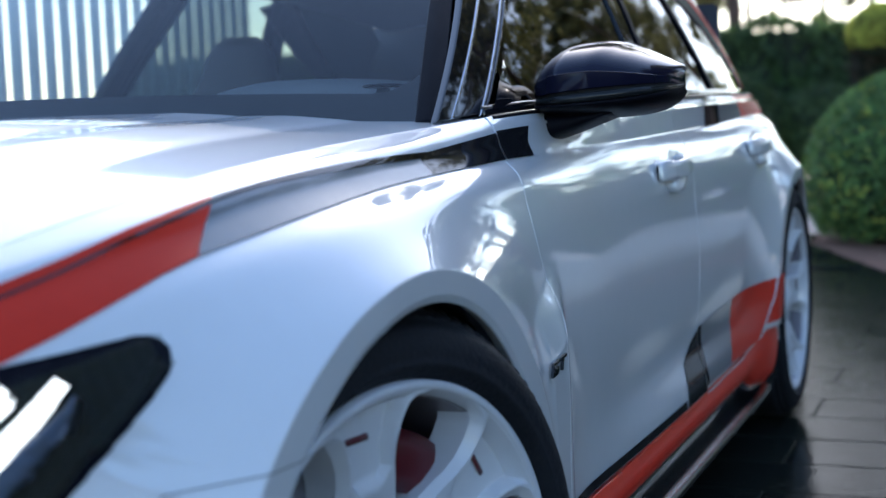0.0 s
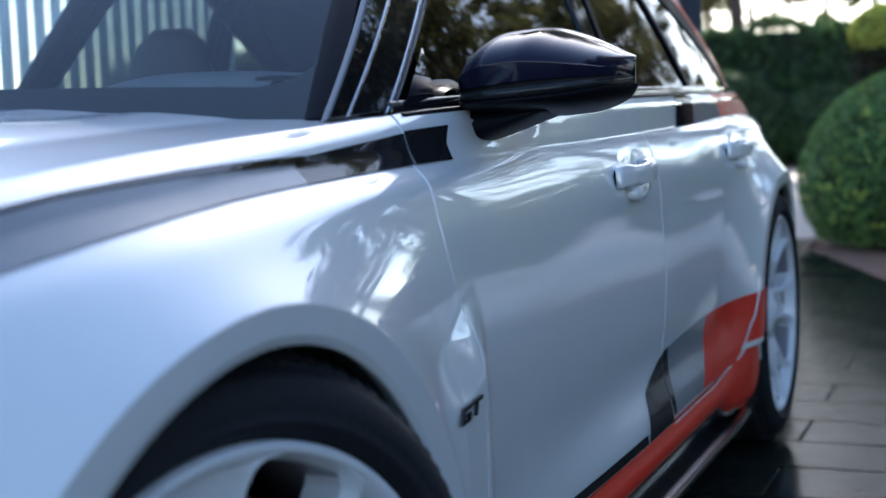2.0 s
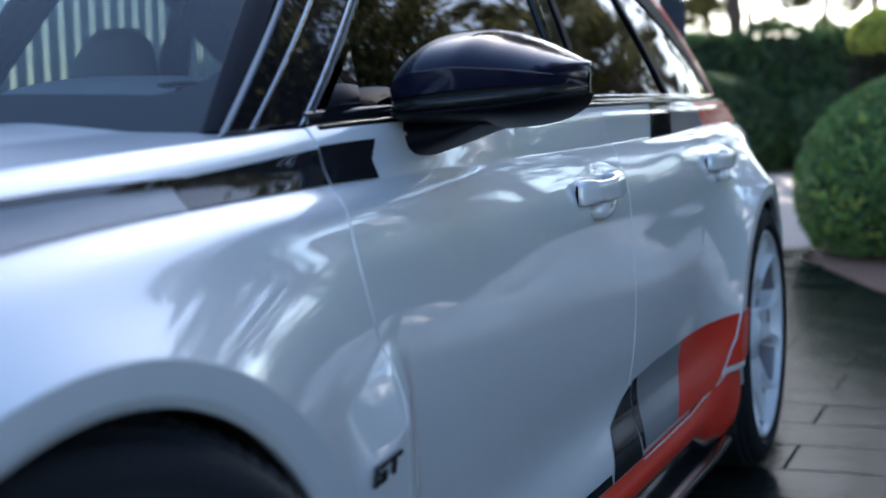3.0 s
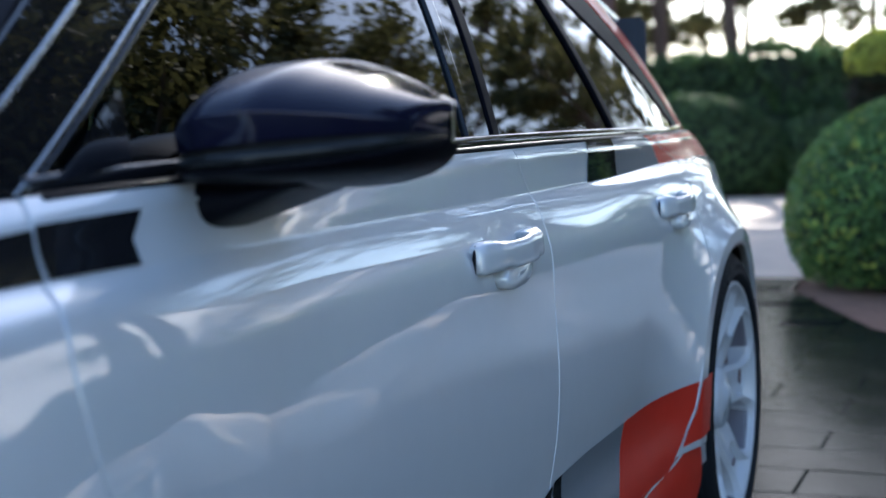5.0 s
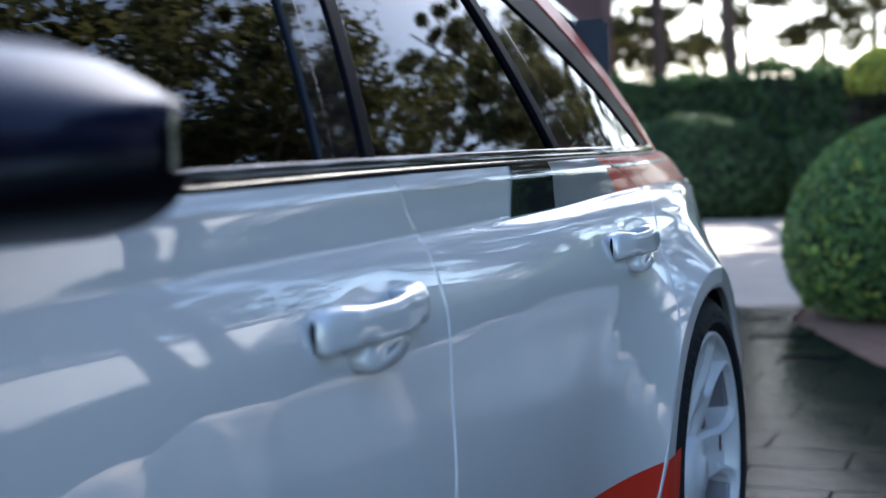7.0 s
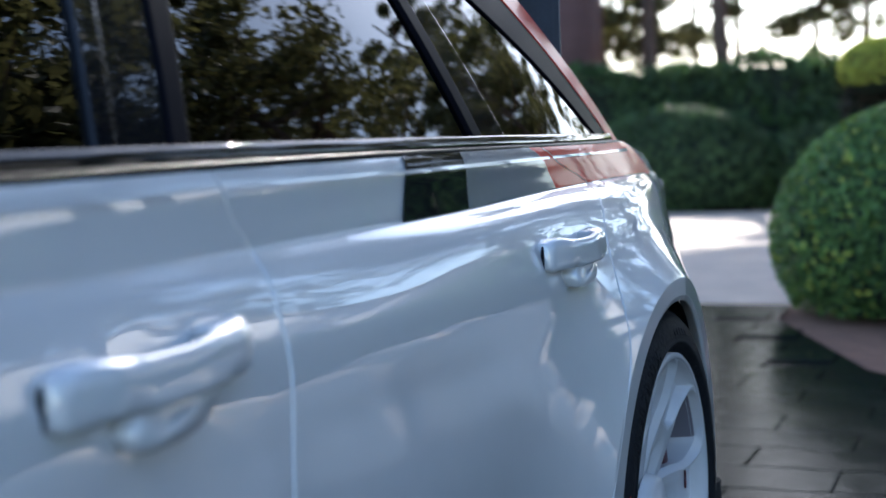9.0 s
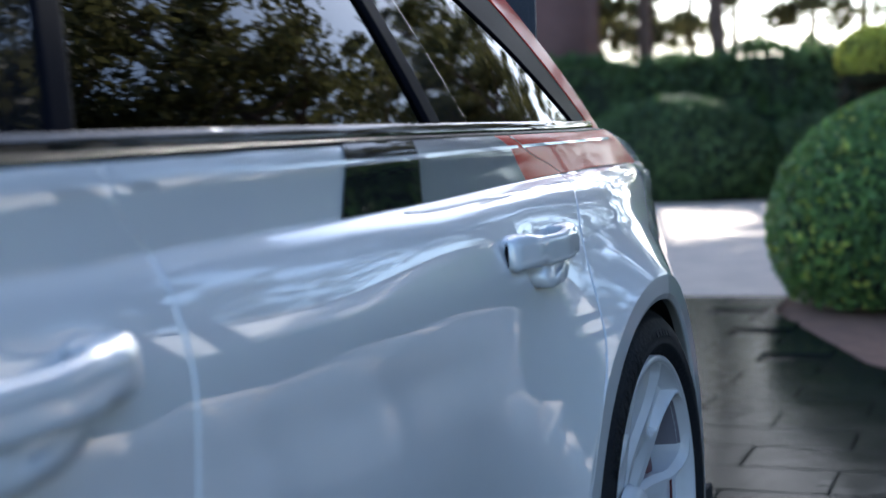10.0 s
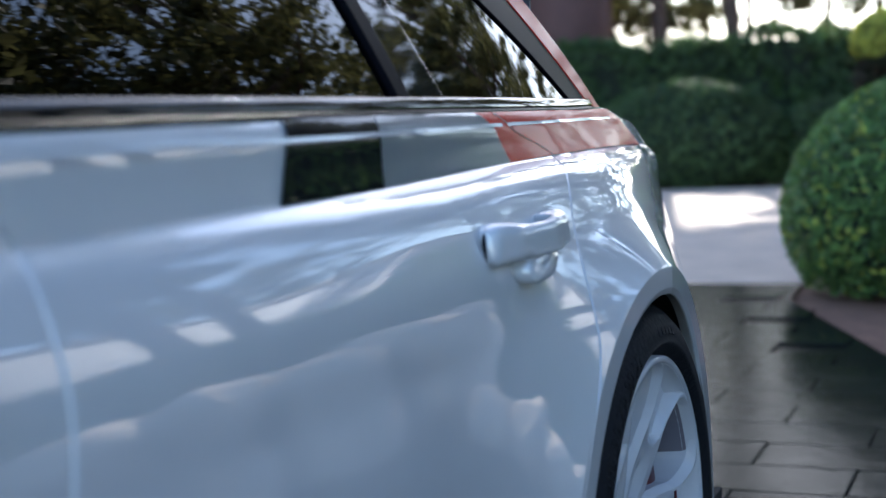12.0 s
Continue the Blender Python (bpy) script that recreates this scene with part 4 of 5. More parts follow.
# ---- exterior mirror ----
mirror = new("wing_mirror")
mirror.parent = car
mk = np.array([  # x, y front, y back, z low, z high
    (0.832, 0.790, 0.880, 0.966, 1.010), (0.840, 0.755, 0.900, 0.957, 1.035), (0.860, 0.728, 0.915, 0.951, 1.061), (0.895, 0.708, 0.925, 0.949, 1.077), (0.940, 0.706, 0.930, 0.948, 1.079),
    (0.980, 0.722, 0.932, 0.950, 1.068), (1.020, 0.760, 0.932, 0.958, 1.050), (1.045, 0.812, 0.930, 0.970, 1.037), (1.056, 0.862, 0.928, 0.982, 1.032), (1.060, 0.895, 0.925, 0.990, 1.026)])
fx = [spline(*zip(mk[:, 0], mk[:, k])) for k in range(1, 5)]
MX = np.concatenate([np.linspace(0.832, 0.87, 12), np.linspace(0.877, 1.04, 26), np.linspace(1.043, 1.060, 9)])


def mirror_rings(prof, xs=MX):
    """prof: (u, v) pairs; u 0 at the front to 1 at the back, v -1 lowest, 0 the parting line, 1 the top."""
    rings = []
    for x in xs:
        yf, yb_, zl, zh = [float(f(x)) for f in fx]
        zs = 0.982 + 0.085 * (x - 0.845)
        rings.append([(x, yf + (yb_ - yf) * u, zs + v * ((zh - zs) if v > 0 else (zs - zl))) for u, v in prof])
    return rings


arc = [(0.012 + 0.34 * q + 0.648 * q**2, 0.36 + 0.64 * math.sin(q * math.pi / 2) ** 0.95) for q in np.linspace(0.0, 1.0, 22)]
cap = loft("mirror_cap", mirror_rings([(0.045, 0.035), (0.030, 0.05), (0.004, 0.33), (0.004, 0.352)] + arc), MIRRORB, mirror, "gloss black mirror cap", close=False, caps=False)
cap.data.set_sharp_from_angle(angle=radians(24))
loft("mirror_groove", mirror_rings([(0.06, 0.06), (0.07, -0.02), (0.05, -0.08)]), LINER, mirror, close=False, caps=False)
low = [(1 - math.cos(q) ** 0.8, -0.42 - 0.58 * math.sin(q) ** 0.9) for q in np.linspace(0.04, math.pi / 2, 16)]
loft("mirror_housing", mirror_rings([(0.05, -0.40), (0.02, -0.43)] + low), SATINB, mirror, "black lower mirror housing", close=False, caps=False)
loft("indicator_lens", mirror_rings([(0.05, -0.05), (0.022, -0.08), (0.022, -0.36), (0.05, -0.40)]), CARBON, mirror, "smoked indicator lens", close=False, caps=False)
P = np.array([[(x, float(fx[1](x)) - 0.010, z) for z in np.linspace(float(fx[2](x)) + 0.004, float(fx[3](x)) - 0.003, 8)] for x in np.linspace(0.848, 1.058, 14)])
sheet("mirror_glass", P, SILVER, mirror, edge=0.004, out=(0, 1, 0))
sheet("mirror_back", P + np.array([0, -0.004, 0]), SATINB, mirror, edge=0, out=(0, -1, 0))
rings = []
for q in np.linspace(0, 1, 16):
    x = 0.822 + 0.145 * q
    yc_, ry_ = 0.810 + 0.02 * q, 0.052 + 0.020 * q
    zl_, zh_ = 0.904 + 0.050 * q**1.3, 0.962 - 0.004 * q
    if q > 0.97:
        ry_ *= 0.9
    rings.append([(x, yc_ + ry_ * np.sign(math.cos(a)) * abs(math.cos(a)) ** 0.7, (zl_ + zh_) / 2 + (zh_ - zl_) / 2 * np.sign(math.sin(a)) * abs(math.sin(a)) ** 0.7) for a in np.linspace(0, 2 * math.pi, 28, endpoint=False)])
loft("mirror_arm", rings, SATINB, mirror, "black mirror arm")
# sail piece in the window's front corner
s, t = np.meshgrid(np.linspace(0, 1, 8), np.linspace(0, 1, 12), indexing="ij")
ysl = (0.595 + 0.105 * s) * (1 - t) + (0.722 + 0.012 * s) * t
zsl = 0.966 * (1 - t) + 1.048 * t + 0 * s
sheet("mirror_sail", np.stack([cabin_x(ysl, zsl) + 0.006 - 0.004 * s, ysl, zsl], -1), GLOSSB, mirror, edge=0.0, out=(1, 0, 0))


# ---- badge on the wing ----
def letter(name, outline, parent):
    """A raised letter from its outline (u along, v up), laid on the wing and slanted."""
    bm = bmesh.new()
    rows = []
    for out in (0.0, 0.004):
        rows.append([bm.verts.new((0.9715 + out - 0.02 * u, 0.400 + 0.80 * (u + 0.35 * v), 0.583 + 0.9 * v + 0.06 * u)) for u, v in outline])
    bm.faces.new(rows[1])
    bm.faces.new(rows[0][::-1])
    for k in range(len(outline)):
        bm.faces.new((rows[0][k - 1], rows[0][k], rows[1][k], rows[1][k - 1]))
    part(name, bm, GLOSSB, parent, smooth=False)


badge = new("badge")
badge.parent, badge["label"] = car, "black raised letter badge"
letter("letter_g", ((0.036, 0.022), (0, 0.022), (0, 0), (0.036, 0), (0.036, 0.012), (0.016, 0.012), (0.016, 0.008), (0.030, 0.008), (0.030, 0.005), (0.006, 0.005), (0.006, 0.017), (0.036, 0.017)), badge)
letter("letter_t", ((0.044, 0.022), (0.044, 0.017), (0.059, 0.017), (0.059, 0), (0.066, 0), (0.066, 0.017), (0.084, 0.017), (0.084, 0.022)), badge)


# ---- headlight ----
lamp = new("headlight")
lamp.parent = car
lo_ = line((-0.60, 0.60), (-0.529, 0.652), (-0.475, 0.687), (-0.421, 0.722), (-0.405, 0.734), (-0.397, 0.745), (-0.395, 0.750))
hi_ = line((-0.60, 0.755), (-0.541, 0.757), (-0.486, 0.760), (-0.420, 0.764), (-0.406, 0.762), (-0.398, 0.757), (-0.395, 0.752))


def lamp_sheet(name, y0, y1, t0, t1, material, lift, label=""):
    s, t = np.meshgrid(np.linspace(y0, y1, 60), np.linspace(t0, t1, 24), indexing="ij")
    z = lo_(s) * (1 - t) + hi_(s) * t
    x = np.array([[side_x(p, q) for p, q in zip(r1, r2)] for r1, r2 in zip(s, z)])
    return sheet(name, np.stack([x, s, z], -1), material, lamp, label, edge=0.003, out=(1, 0, 0), lift=lift)


def lamp_quad(name, corners, material, lift, label=""):
    s, t = np.meshgrid(np.linspace(0, 1, 24), np.linspace(0, 1, 10), indexing="ij")
    (ya, za), (yb1, zb1), (yc1, zc1), (yd, zd) = corners
    y = (ya * (1 - s) + yb1 * s) * (1 - t) + (yd * (1 - s) + yc1 * s) * t
    z = (za * (1 - s) + zb1 * s) * (1 - t) + (zd * (1 - s) + zc1 * s) * t
    x = np.array([[side_x(p, q) for p, q in zip(r1, r2)] for r1, r2 in zip(y, z)])
    return sheet(name, np.stack([x, y, z], -1), material, lamp, label, edge=0.003, out=(1, 0, 0), lift=lift)


lamp_sheet("lamp_surround", -0.60, -0.395, 0.0, 1.0, LAMPEDGE, 0.004)
lamp_sheet("lamp_reflector", -0.60, -0.412, 0.14, 0.86, LAMPIN, 0.0055)
lamp_quad("lamp_chamber", [(-0.497, 0.722), (-0.515, 0.700), (-0.60, 0.648), (-0.60, 0.668)], LAMPCH, 0.0075)
lamp_quad("lamp_lip", [(-0.412, 0.737), (-0.600, 0.616), (-0.600, 0.623), (-0.416, 0.742)], LAMPIN, 0.0085)
lamp_quad("light_bar", [(-0.5060, 0.730), (-0.5095, 0.740), (-0.60, 0.683), (-0.60, 0.668)], DRL, 0.0095, "lit white daytime light bar")
lamp_quad("light_bar", [(-0.5520, 0.728), (-0.5545, 0.735), (-0.60, 0.707), (-0.60, 0.698)], DRL, 0.0095, "lit white daytime light bar")
lamp_sheet("lamp_cover", -0.60, -0.405, 0.08, 0.92, LAMPGLASS, 0.014)


# ---- cabin ----
def seat(x, y):
    st = tagged(new("car_seat"), "dark leather sports seat with integrated headrest", "car seat", "car seats")
    rings = []
    for q in np.linspace(0, 1, 24):
        z = 0.45 + 0.76 * q
        wd = np.interp(q, [0, 0.55, 0.72, 0.85, 0.95, 1.0], [0.25, 0.25, 0.17, 0.12, 0.10, 0.05])
        dp = np.interp(q, [0, 0.6, 0.8, 1.0], [0.09, 0.07, 0.05, 0.03])
        rings.append([(wd * np.sign(math.cos(a)) * abs(math.cos(a)) ** 0.6, 0.14 * q + dp * math.sin(a), z) for a in np.linspace(0, 2 * math.pi, 24, endpoint=False)])
    loft("backrest", rings, CABIN, st)
    box("cushion", (-0.25, -0.50, 0.36), (0.25, 0.02, 0.50), CABIN, st, bevel=0.05)
    st.location = (x, y, 0)
    return st


box("cabin_floor", (-0.80, 0.5, 0.22), (0.80, 3.7, 0.36), LINER, car)
for x in (0.37, -0.37):
    seat(x, 1.72)
box("rear_bench", (-0.62, 2.35, 0.4), (0.62, 2.60, 0.98), CABIN, car, bevel=0.05)
# dashboard
ys = np.linspace(0.50, 1.02, 24)
xs = np.linspace(-0.74, 0.74, 50)
Yd, Xd = np.meshgrid(ys, xs, indexing="ij")
hood = 0.055 * np.exp(-((Xd - 0.44) / 0.24) ** 4) * sstep(0.54, 0.70, Yd)
Zd = 0.945 + 0.040 * sstep(0.5, 0.8, Yd) - 0.05 * sstep(0.95, 1.02, Yd) + hood - 0.03 * (Xd / 0.74) ** 4
sheet("dashboard", np.stack([Xd, Yd, Zd], -1), DASHM, car, edge=0.05, out=(0, 0, 1))
tw = tagged(new("tweeter"), "small silver pop-up loudspeaker on the dashboard", "loudspeaker")
tw.location = (0.645, 0.585, 0.017)
k = np.linspace(0, 2 * math.pi, 28, endpoint=False)
loft("cone", [[(r * math.cos(a), r * math.sin(a), z) for a in k] for r, z in ((0.024, 0.955), (0.024, 0.966), (0.020, 0.976), (0.012, 0.984), (0.009, 0.990))], SILVER, tw)
loft("cap", [[(r * math.cos(a), r * math.sin(a), z) for a in k] for r, z in ((0.026, 0.990), (0.034, 0.992), (0.033, 0.995), (0.01, 0.997))], SATINB, tw)
bm = bmesh.new()
for k in range(48):
    a = 2 * math.pi * k / 48
    for j in range(10):
        b = 2 * math.pi * j / 10
        bm.verts.new(((0.185 + 0.015 * math.cos(b)) * math.cos(a), 0.015 * math.sin(b), (0.185 + 0.015 * math.cos(b)) * math.sin(a)))
bm.verts.ensure_lookup_table()
for k in range(48):
    for j in range(10):
        bm.faces.new([bm.verts[(k + p) % 48 * 10 + (j + r_) % 10] for p, r_ in ((0, 0), (0, 1), (1, 1), (1, 0))])
sw = part("steering_wheel", bm, CABIN, car)
sw.matrix_local = pose(0.37, 1.12, 0.83, 25, 0, 0)


# ---- ground ----
def flat(name, pts, z, material, label="", cat="", kind="structure"):
    bm = bmesh.new()
    bm.faces.new([bm.verts.new((x, y, z)) for x, y in pts])
    ob = part(name, bm, material, None, smooth=False)
    return tagged(ob, label, cat, kind=kind)


flat("ground", [(-300, -300), (300, -300), (300, 300), (-300, 300)], -0.03, GRAVEL, "reddish brown gravel ground under the garden", "ground")
flat("pavement", [(-14, -14), (9, -14), (9, 0.4), (5.2, 5.6), (3.6, 8.2), (2.4, 8.0), (1.6, 6.9), (1.3, 6.6), (0.88, 7.2), (0.45, 8.4), (0.17, 9.2), (0.12, 10.05), (-14, 10.05)], -0.006, JOINT, "dark grey slate paving with narrow joints", "paving")
flat("road", [(-14, 10.05), (0.12, 10.05), (0.3, 14), (-0.5, 20), (-1.8, 27.0), (-14, 27.0)], -0.008, PATHM, "pale sunlit path beyond the paving", "path")


# ---- foliage ----
def leaf_cloud(n, sampler, size, seed):
    """n small two-triangle leaves, placed by sampler(rng) -> point, outward direction."""
    rng = np.random.default_rng(seed)
    P, D = sampler(rng, n)
    a = rng.normal(size=(n, 3))
    D = D + a * 0.55
    D /= np.linalg.norm(D, axis=1, keepdims=True)
    u = np.cross(D, rng.normal(size=(n, 3)))
    u /= np.linalg.norm(u, axis=1, keepdims=True)
    v = np.cross(D, u)
    s = size * rng.uniform(0.6, 1.5, (n, 1))
    quad = np.stack([P - u * s, P - v * s * 0.5 + D * s * 0.1, P + u * s, P + v * s * 0.5 + D * s * 0.1], 1)
    return quad.reshape(-1, 3), [tuple(range(4 * i, 4 * i + 4)) for i in range(n)]


def blob_sampler(c, r, lumps=9, depth=0.12, flatten=0.0, seed=3):
    c, r = np.array(c, float), np.array(r, float)
    lr = np.random.default_rng(seed)
    dirs = lr.normal(size=(lumps, 3))
    dirs /= np.linalg.norm(dirs, axis=1, keepdims=True)
    amp = lr.uniform(-0.06, 0.09, lumps)
    def shape(d):
        return 1 + ((np.maximum(0, d @ dirs.T) ** 6) * amp).sum(1)
    def f(rng, n):
        d = rng.normal(size=(n, 3))
        d /= np.linalg.norm(d, axis=1, keepdims=True)
        d[:, 2] = np.where(d[:, 2] < -0.55, -d[:, 2], d[:, 2])
        k = shape(d)[:, None] * (1 - depth * rng.uniform(0, 1, (n, 1)) ** 1.5)
        P = c + d * r * k
        P[:, 2] = np.maximum(P[:, 2], 0.02)
        return P, d
    return f, shape


def shrub(c, r, n, leaf, material, label, seed, cat="shrub", group="", name="shrub", depth=0.12, extra=None):
    th = tagged(new(name), label, cat, group)
    th.location = (c[0], c[1], 0)
    f, shape = blob_sampler((0, 0, c[2]), r, seed=seed, depth=depth)
    V, F = leaf_cloud(n, f, leaf, seed)
    link_mesh("leaves", arr_mesh("leaves", V, F), material, th, smooth=False)["kind"] = "stuff"
    # scattered brighter leaves paint sunlit flecks onto the bush
    if extra:
        V, F = leaf_cloud(n // 12, f, leaf * 1.1, seed + 50)
        link_mesh("young_leaves", arr_mesh("young_leaves", V, F), extra, th, smooth=False)["kind"] = "stuff"
    # dark hull behind the leaves, coloured as the shade between them
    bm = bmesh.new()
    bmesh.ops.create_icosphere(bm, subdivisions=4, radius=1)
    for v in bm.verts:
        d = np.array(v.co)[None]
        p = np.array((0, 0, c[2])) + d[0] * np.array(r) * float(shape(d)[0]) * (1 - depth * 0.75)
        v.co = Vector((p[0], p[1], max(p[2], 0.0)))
    part("shade_core", bm, CORE, th)
    return th


shrub((1.06, 9.85, 0.50), (1.02, 0.95, 0.86), 30000, 0.021, LEAF, "dense clipped round evergreen bush beside the paving", 5, group="clipped bushes", extra=LEAFY)
shrub((-4.75, 28.4, 0.75), (2.1, 1.4, 1.38), 9000, 0.06, LEAFM, "low rounded green clipped shrub before the hedge", 6, group="far shrubs")
shrub((-2.0, 28.8, 0.7), (1.0, 0.9, 1.0), 5000, 0.06, LEAFM, "low rounded green clipped shrub before the hedge", 7, group="far shrubs")
shrub((-9.2, 28.8, 0.7), (2.3, 1.4, 1.3), 7000, 0.06, LEAFM, "low rounded green clipped shrub before the hedge", 8, group="far shrubs")


def hedge(x0, x1, y0, y1, h, n, leaf, material, label, seed):
    th = tagged(new("hedge"), label, "hedge", "hedges")
    def f(rng, n):
        side = rng.uniform(0, 1, n)
        X = rng.uniform(x0, x1, n)
        Z = rng.uniform(0, h, n) + 0.10 * np.sin(X * 2.1) * rng.uniform(0.5, 1, n)
        Yh = np.full(n, y0) + 0.14 * np.sin(X * 1.7 + 1) + 0.10 * np.sin(X * 4.3 + Z * 3)
        top = side > 0.62
        Z = np.where(top, h + 0.09 * np.sin(X * 1.3) + 0.08 * np.sin(X * 3.1), Z)
        Yh = np.where(top, rng.uniform(y0, y1, n), Yh)
        D = np.where(top[:, None], np.array([0, 0, 1.0]), np.array([0, -1.0, 0.15]))
        P = np.stack([X, Yh, Z], 1) + rng.normal(size=(n, 3)) * 0.07
        return P, D
    V, F = leaf_cloud(n, f, leaf, seed)
    link_mesh("leaves", arr_mesh("leaves", V, F), material, th, smooth=False)["kind"] = "stuff"
    # dark block for the shade between the hedge leaves
    box("shade_core", (x0, y0 + 0.12, 0), (x1, y1 - 0.1, h - 0.12), CORE, th)
    return th


hedge(-22, -1.6, 31.0, 33.0, 3.12, 26000, 0.075, LEAFD, "tall clipped dark green garden hedge", 11)
hedge(-1.6, 9.0, 29.6, 31.6, 2.95, 9000, 0.075, LEAFR, "tall reddish brown garden hedge", 12)
shrub((-0.9, 29.4, 2.75), (0.75, 0.6, 0.62), 2500, 0.06, LEAFY, "sunlit yellow-green shrub top over the hedge", 13, group="far shrubs")


def pine(x, y, h, lean, seed, clumps, spread, trunk_r=0.16, crown0=0.5, leaf=0.10, per=420):
    th = tagged(new("pine_tree"), "tall pine tree with bare brown trunk and open needle crown", "tree", "pine trees")
    rng = np.random.default_rng(seed)
    bend = rng.normal(size=2) * 0.25
    ax = lambda q: np.array([lean[0] * q + bend[0] * math.sin(q * 3), lean[1] * q + bend[1] * math.sin(q * 2.4), h * q])
    rings = []
    for q in np.linspace(0, 1, 16):
        c, r = ax(q), trunk_r * (1.25 - q) * (1 + 0.25 * max(0, 0.08 - q) * 10)
        rings.append([c + r * (1 + 0.10 * math.sin(5 * a + 9 * q)) * np.array([math.cos(a), math.sin(a), 0]) for a in np.linspace(0, 2 * math.pi, 10, endpoint=False)])
    loft("trunk", rings, BARK, th)
    Vs, Fs = [], []
    k = 0
    for i in range(clumps):
        low = i % 12 == 11
        q = crown0 * rng.uniform(0.72, 0.95) if low else crown0 + (1 - crown0) * (i + 0.5) / clumps
        a = i * 2.4 + rng.uniform(-0.5, 0.5)
        reach = spread * (1.15 - 0.8 * (q - crown0) / (1 - crown0)) * rng.uniform(0.45, 1.0) * (0.55 if low else 1.0)
        s, e = ax(q - 0.05), ax(q) + np.array([math.cos(a) * reach, math.sin(a) * reach, reach * rng.uniform(0.05, 0.45)])
        br = []
        for u in np.linspace(0, 1, 5):
            c = s * (1 - u) + e * u + np.array([0, 0, -0.12 * reach * math.sin(math.pi * u)])
            r = 0.30 * trunk_r * (1.1 - u)
            br.append([c + r * np.array([math.cos(b) * 0.7, math.sin(b) * 0.7, math.cos(b + 1)]) for b in np.linspace(0, 2 * math.pi, 5, endpoint=False)])
        loft("limb", br, BARK, th)
        for j in range(4):
            u = 0.45 + 0.2 * j
            cc = s * (1 - u) + e * u + rng.normal(size=3) * 0.28
            rr = reach * rng.uniform(0.20, 0.34)
            def f(g, n, cc=cc, rr=rr):
                d = g.normal(size=(n, 3))
                d /= np.linalg.norm(d, axis=1, keepdims=True)
                return cc + d * rr * np.array([1.25, 1.25, 0.6]) * g.uniform(0.25, 1.05, (n, 1)), d
            V, F = leaf_cloud(per // 4, f, leaf, seed * 100 + i * 5 + j)
            Vs.append(V)
            Fs += [tuple(p + k for p in q4) for q4 in F]
            k += len(V)
    link_mesh("crown", arr_mesh("crown", np.concatenate(Vs), Fs), PINE, th, smooth=False)["kind"] = "stuff"
    th.location = (x, y, -0.03)
    return th


# trees behind the hedge
for i, (x, y, h) in enumerate(((-5.8, 39.5, 8), (-3.2, 40, 7.5), (-2.4, 41, 11), (-10.8, 36, 10), (0.8, 44, 12), (-7.4, 45, 12), (3.5, 38, 11), (-13.5, 42, 12), (-12, 34.5, 8), (-9.8, 38, 8), (-15, 36, 9))):
    pine(x, y, h, (0.3, 0.2), 21 + i, 20 if i > 7 else 9, 3.0, 0.13, 0.42 if i > 7 else 0.5, 0.12, 450 if i > 7 else 300)
# tall pines added so that their unseen crowns shade the paving and the car
for i, (x, y, h) in enumerate(((-4.9, 35.2, 21), (-7.1, 36, 21.5), (-9.6, 36.5, 21), (-12.5, 36.2, 20.5))):
    pine(x, y, h, (0.3, 0.2), 151 + i, 34, 3.4, 0.17, 0.64, 0.14, 620)
# pines beside the drive, seen mirrored in the car: low crowns beside it, tall bare trunks further off
for i, (x, y, h) in enumerate(((9.6, 9.6, 10), (5.6, 14.8, 10.5), (13, 17.2, 11), (13.4, 11.4, 11), (14, 22, 12))):
    pine(x, y, h, (-0.4, 0.3), 41 + i, 16, 2.8, 0.15, 0.45, 0.075, 560)
for i, (x, y, h) in enumerate(((6.6, 9.4, 9.0), (8.2, 12.4, 11.0), (6.6, 6.4, 7.5))):
    pine(x, y, h, (-0.2, 0.2), 91 + i, 30, 3.2, 0.17, 0.56, 0.085, 900)
for i, (x, y, h) in enumerate(((4.2, 24, 9.8), (6.2, 17, 11), (5.2, 27.5, 12), (4.4, 31, 13), (10.4, 27, 12), (8.5, 31, 13), (3.4, 37, 14), (6.5, 36, 14))):
    pine(x, y, h, (-0.4, 0.3), 71 + i, 13, 3.0, 0.15, 0.55, 0.085, 600)

for i, (x, y, h) in enumerate(((11, 31, 13), (17.5, 27, 14), (21, 19, 13), (22, 10, 12), (20, 2, 12))):
    pine(x, y, h, (-0.3, 0.2), 111 + i, 20, 3.8, 0.15, 0.34, 0.10, 300)
# boulders and shrubs along the drive, on the camera's side
rng = np.random.default_rng(9)
for i in range(13):
    bm = bmesh.new()
    bmesh.ops.create_icosphere(bm, subdivisions=4, radius=1)
    off = rng.uniform(0, 50, 3)
    sx, sy, sz = rng.uniform(0.4, 0.65), rng.uniform(0.4, 0.65), rng.uniform(0.3, 0.45)
    for v in bm.verts:
        k = 1 + 0.22 * noise.noise(v.co * 1.3 + Vector(off)) + 0.07 * noise.noise(v.co * 4 + Vector(off))
        v.co = Vector((v.co.x * sx * k, v.co.y * sy * k, v.co.z * sz * k + sz * 0.6))
    rock = part("boulder", bm, ROCK, None)
    tagged(rock, "pale tan weathered boulder edging the drive", "boulder", "boulders by the drive")
    bx, by = (3.7 + 0.33 * i, 9.7 - 0.58 * i) if i < 9 else (2.3 + (i - 9) * 0.5, 10.6 - (i - 9) * 0.6)
    rock.location = (bx + rng.uniform(-0.12, 0.12), by + rng.uniform(-0.2, 0.2), -0.03)
low_hedge = hedge(0, 15, 0, 1.2, 2.0, 20000, 0.05, LEAF, "clipped green hedge behind the boulders", 14)
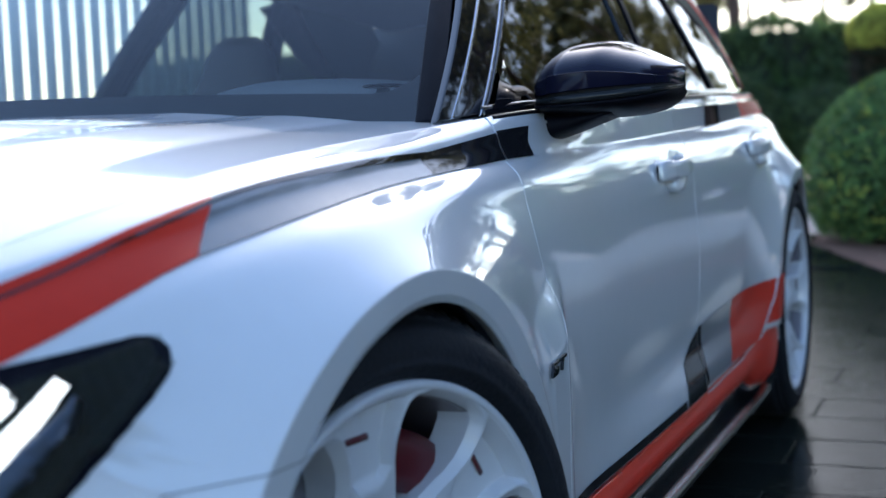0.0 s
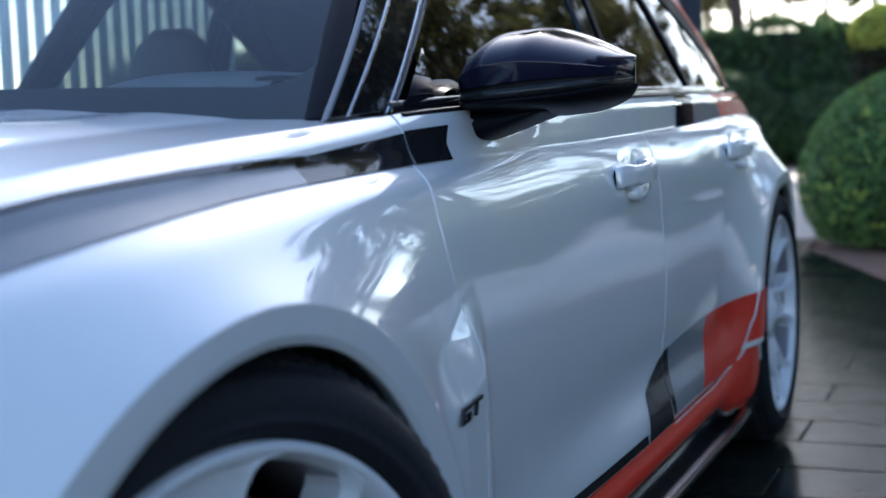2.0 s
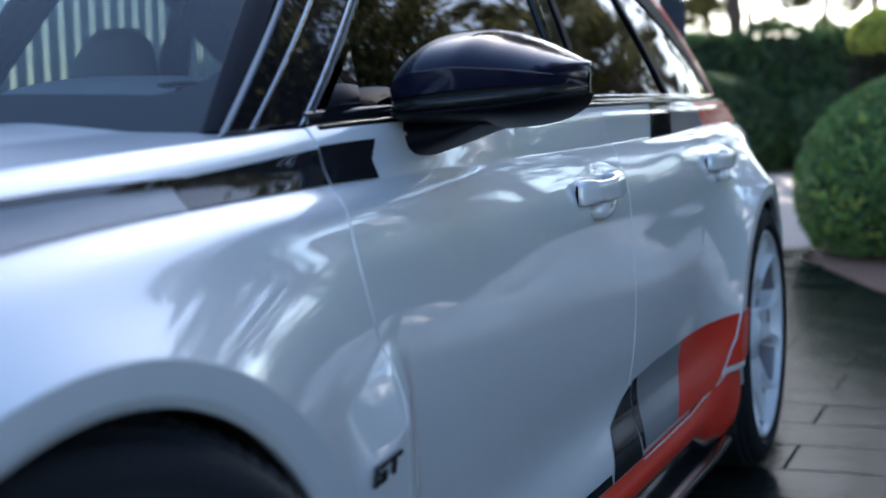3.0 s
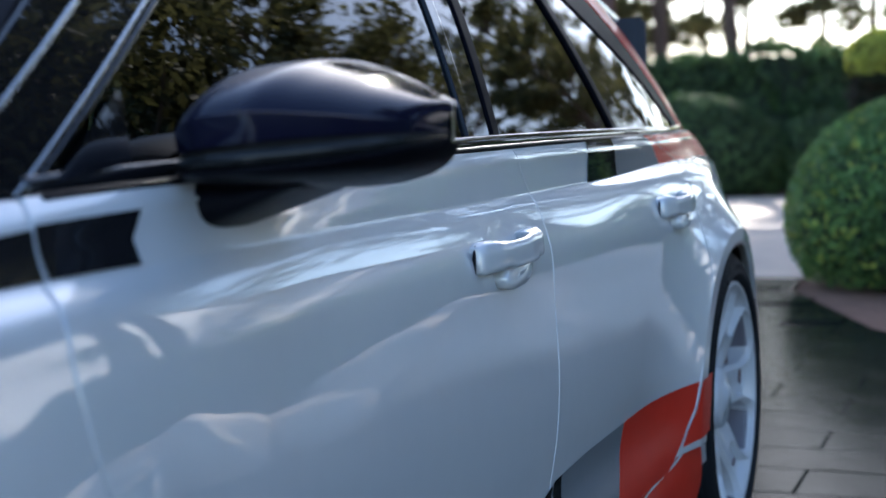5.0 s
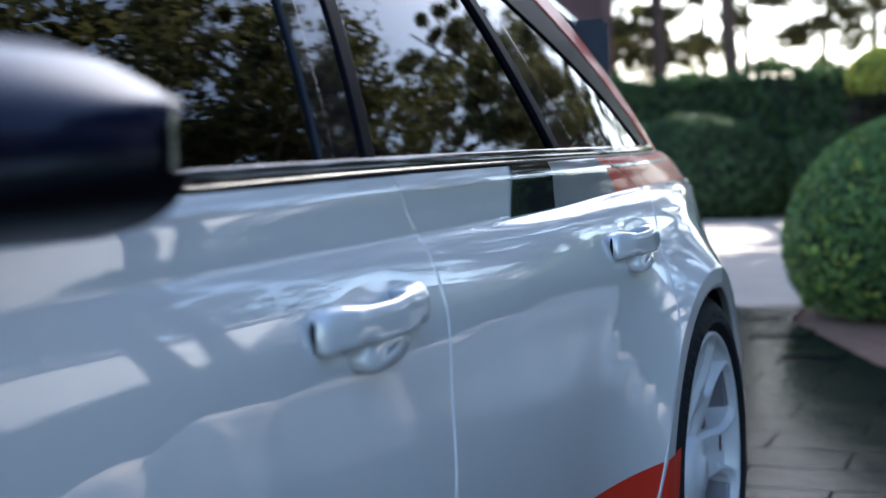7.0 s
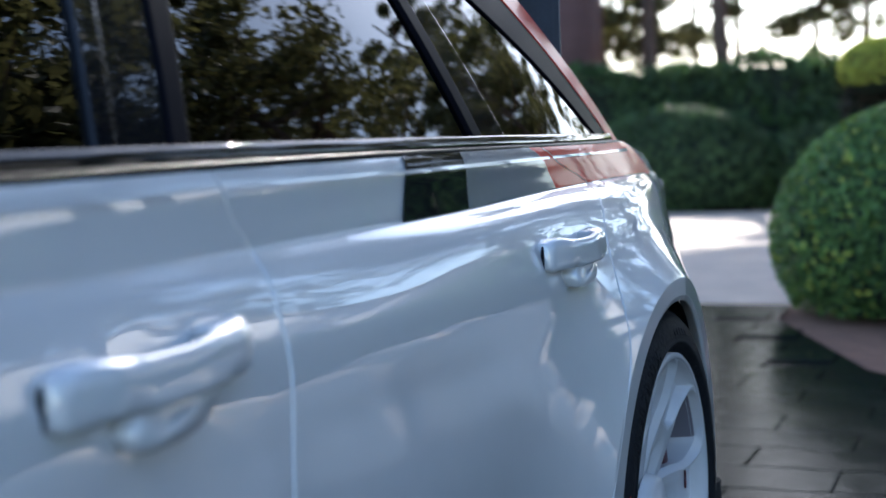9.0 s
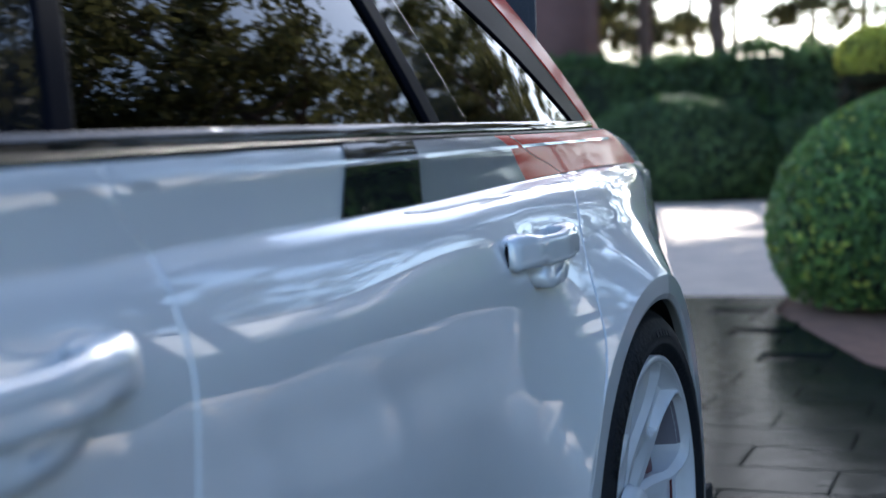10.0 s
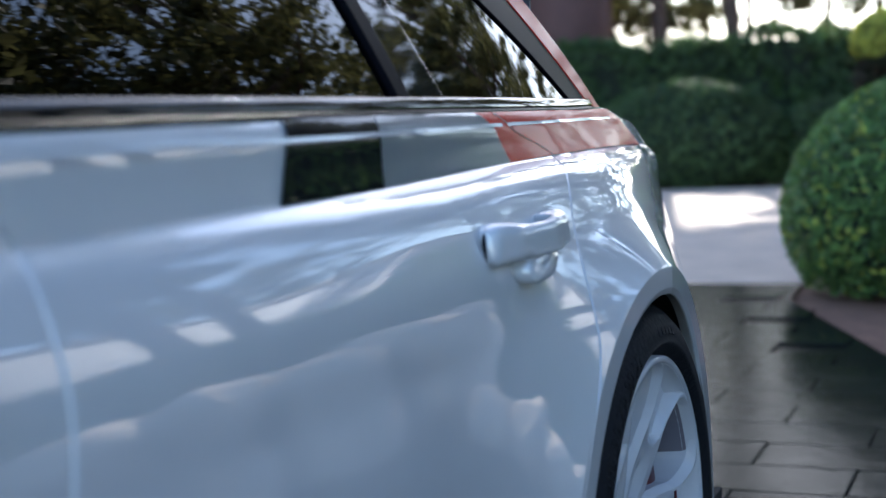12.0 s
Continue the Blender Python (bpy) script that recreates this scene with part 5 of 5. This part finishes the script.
low_hedge.location, low_hedge.rotation_euler = (3.1, 12.4, -0.03), (0, 0, radians(-55))

# pale garden wall behind the low hedge, mirrored in the car's flank
garden_wall = box("wall_2", (0, 0, 0), (30, 0.35, 4.5), RENDERW, None, bevel=0.02)
garden_wall.location, garden_wall.rotation_euler = (10.0, 27.0, -0.03), (0, 0, radians(-90))
tagged(garden_wall, "pale rendered garden wall behind a clipped hedge", "wall", kind="structure")
coping = box("wall_coping", (-0.05, -0.06, 4.502), (30.05, 0.41, 4.58), ROCK, garden_wall, bevel=0.012)

# rust brown wall post beyond the car, and the slatted gate on its far side
post = box("wall_1", (-10.0, 33.4, -0.03), (-8.1, 35.0, 7.0), POSTM, None, bevel=0.02)
tagged(post, "rust brown rendered wall pier", "wall", kind="structure")
gate = tagged(new("slatted_gate"), "grey slatted gate of upright boards with bright gaps", "gate")
for i in range(26):
    box("slat", (-5.06, 5.0 + i * 0.19, 0.05), (-5.03, 5.0 + i * 0.19 + 0.132, 2.9), GARAGE, gate, bevel=0.006)
box("rail", (-5.12, 4.95, 0.1), (-5.062, 9.95, 0.2), GARAGE, gate)
box("rail", (-5.12, 4.95, 2.7), (-5.062, 9.95, 2.8), GARAGE, gate)

# ---- slabs, nearest stretch ----
bm = bmesh.new()
c = bmesh.ops.create_cube(bm, size=1)
for v in bm.verts:
    v.co = Vector((v.co.x * 0.594, v.co.y * 0.294, v.co.z * 0.022))
bmesh.ops.bevel(bm, geom=[e for e in bm.edges if all(v.co.z > 0 for v in e.verts)], offset=0.003, segments=1, affect="EDGES")
slab_me = bpy.data.meshes.new("slab")
bm.to_mesh(slab_me)
bm.free()
slab_me.materials.append(SLATE)
pave = bpy.data.objects["pavement"]
edge_x_at = line((-14, 7), (5.6, 3.6), (6.5, 1.4), (6.6, 1.3), (7.2, 0.88), (8.4, 0.45), (9.2, 0.17), (10.05, 0.12))
rng = np.random.default_rng(4)
for r in range(48):
    y = -0.85 + r * 0.30
    for k in range(40):
        x = -3.2 + k * 0.60 + (0.30 if r % 2 else 0.0)
        if x + 0.3 > edge_x_at(y) - 0.02 or (abs(x) < 0.55 and y < 3.6) or x < -2.2 or (x < 0.3 and y < 3.0):
            continue
        if y > 9.9 or x > 3.0:
            continue
        ob = new("slab", slab_me)
        ob.parent = pave
        ob.location = (x, y, -0.005 + rng.uniform(-0.0005, 0.0005))
        ob.rotation_euler = (rng.normal() * 0.0004, rng.normal() * 0.0004, rng.normal() * 0.002)
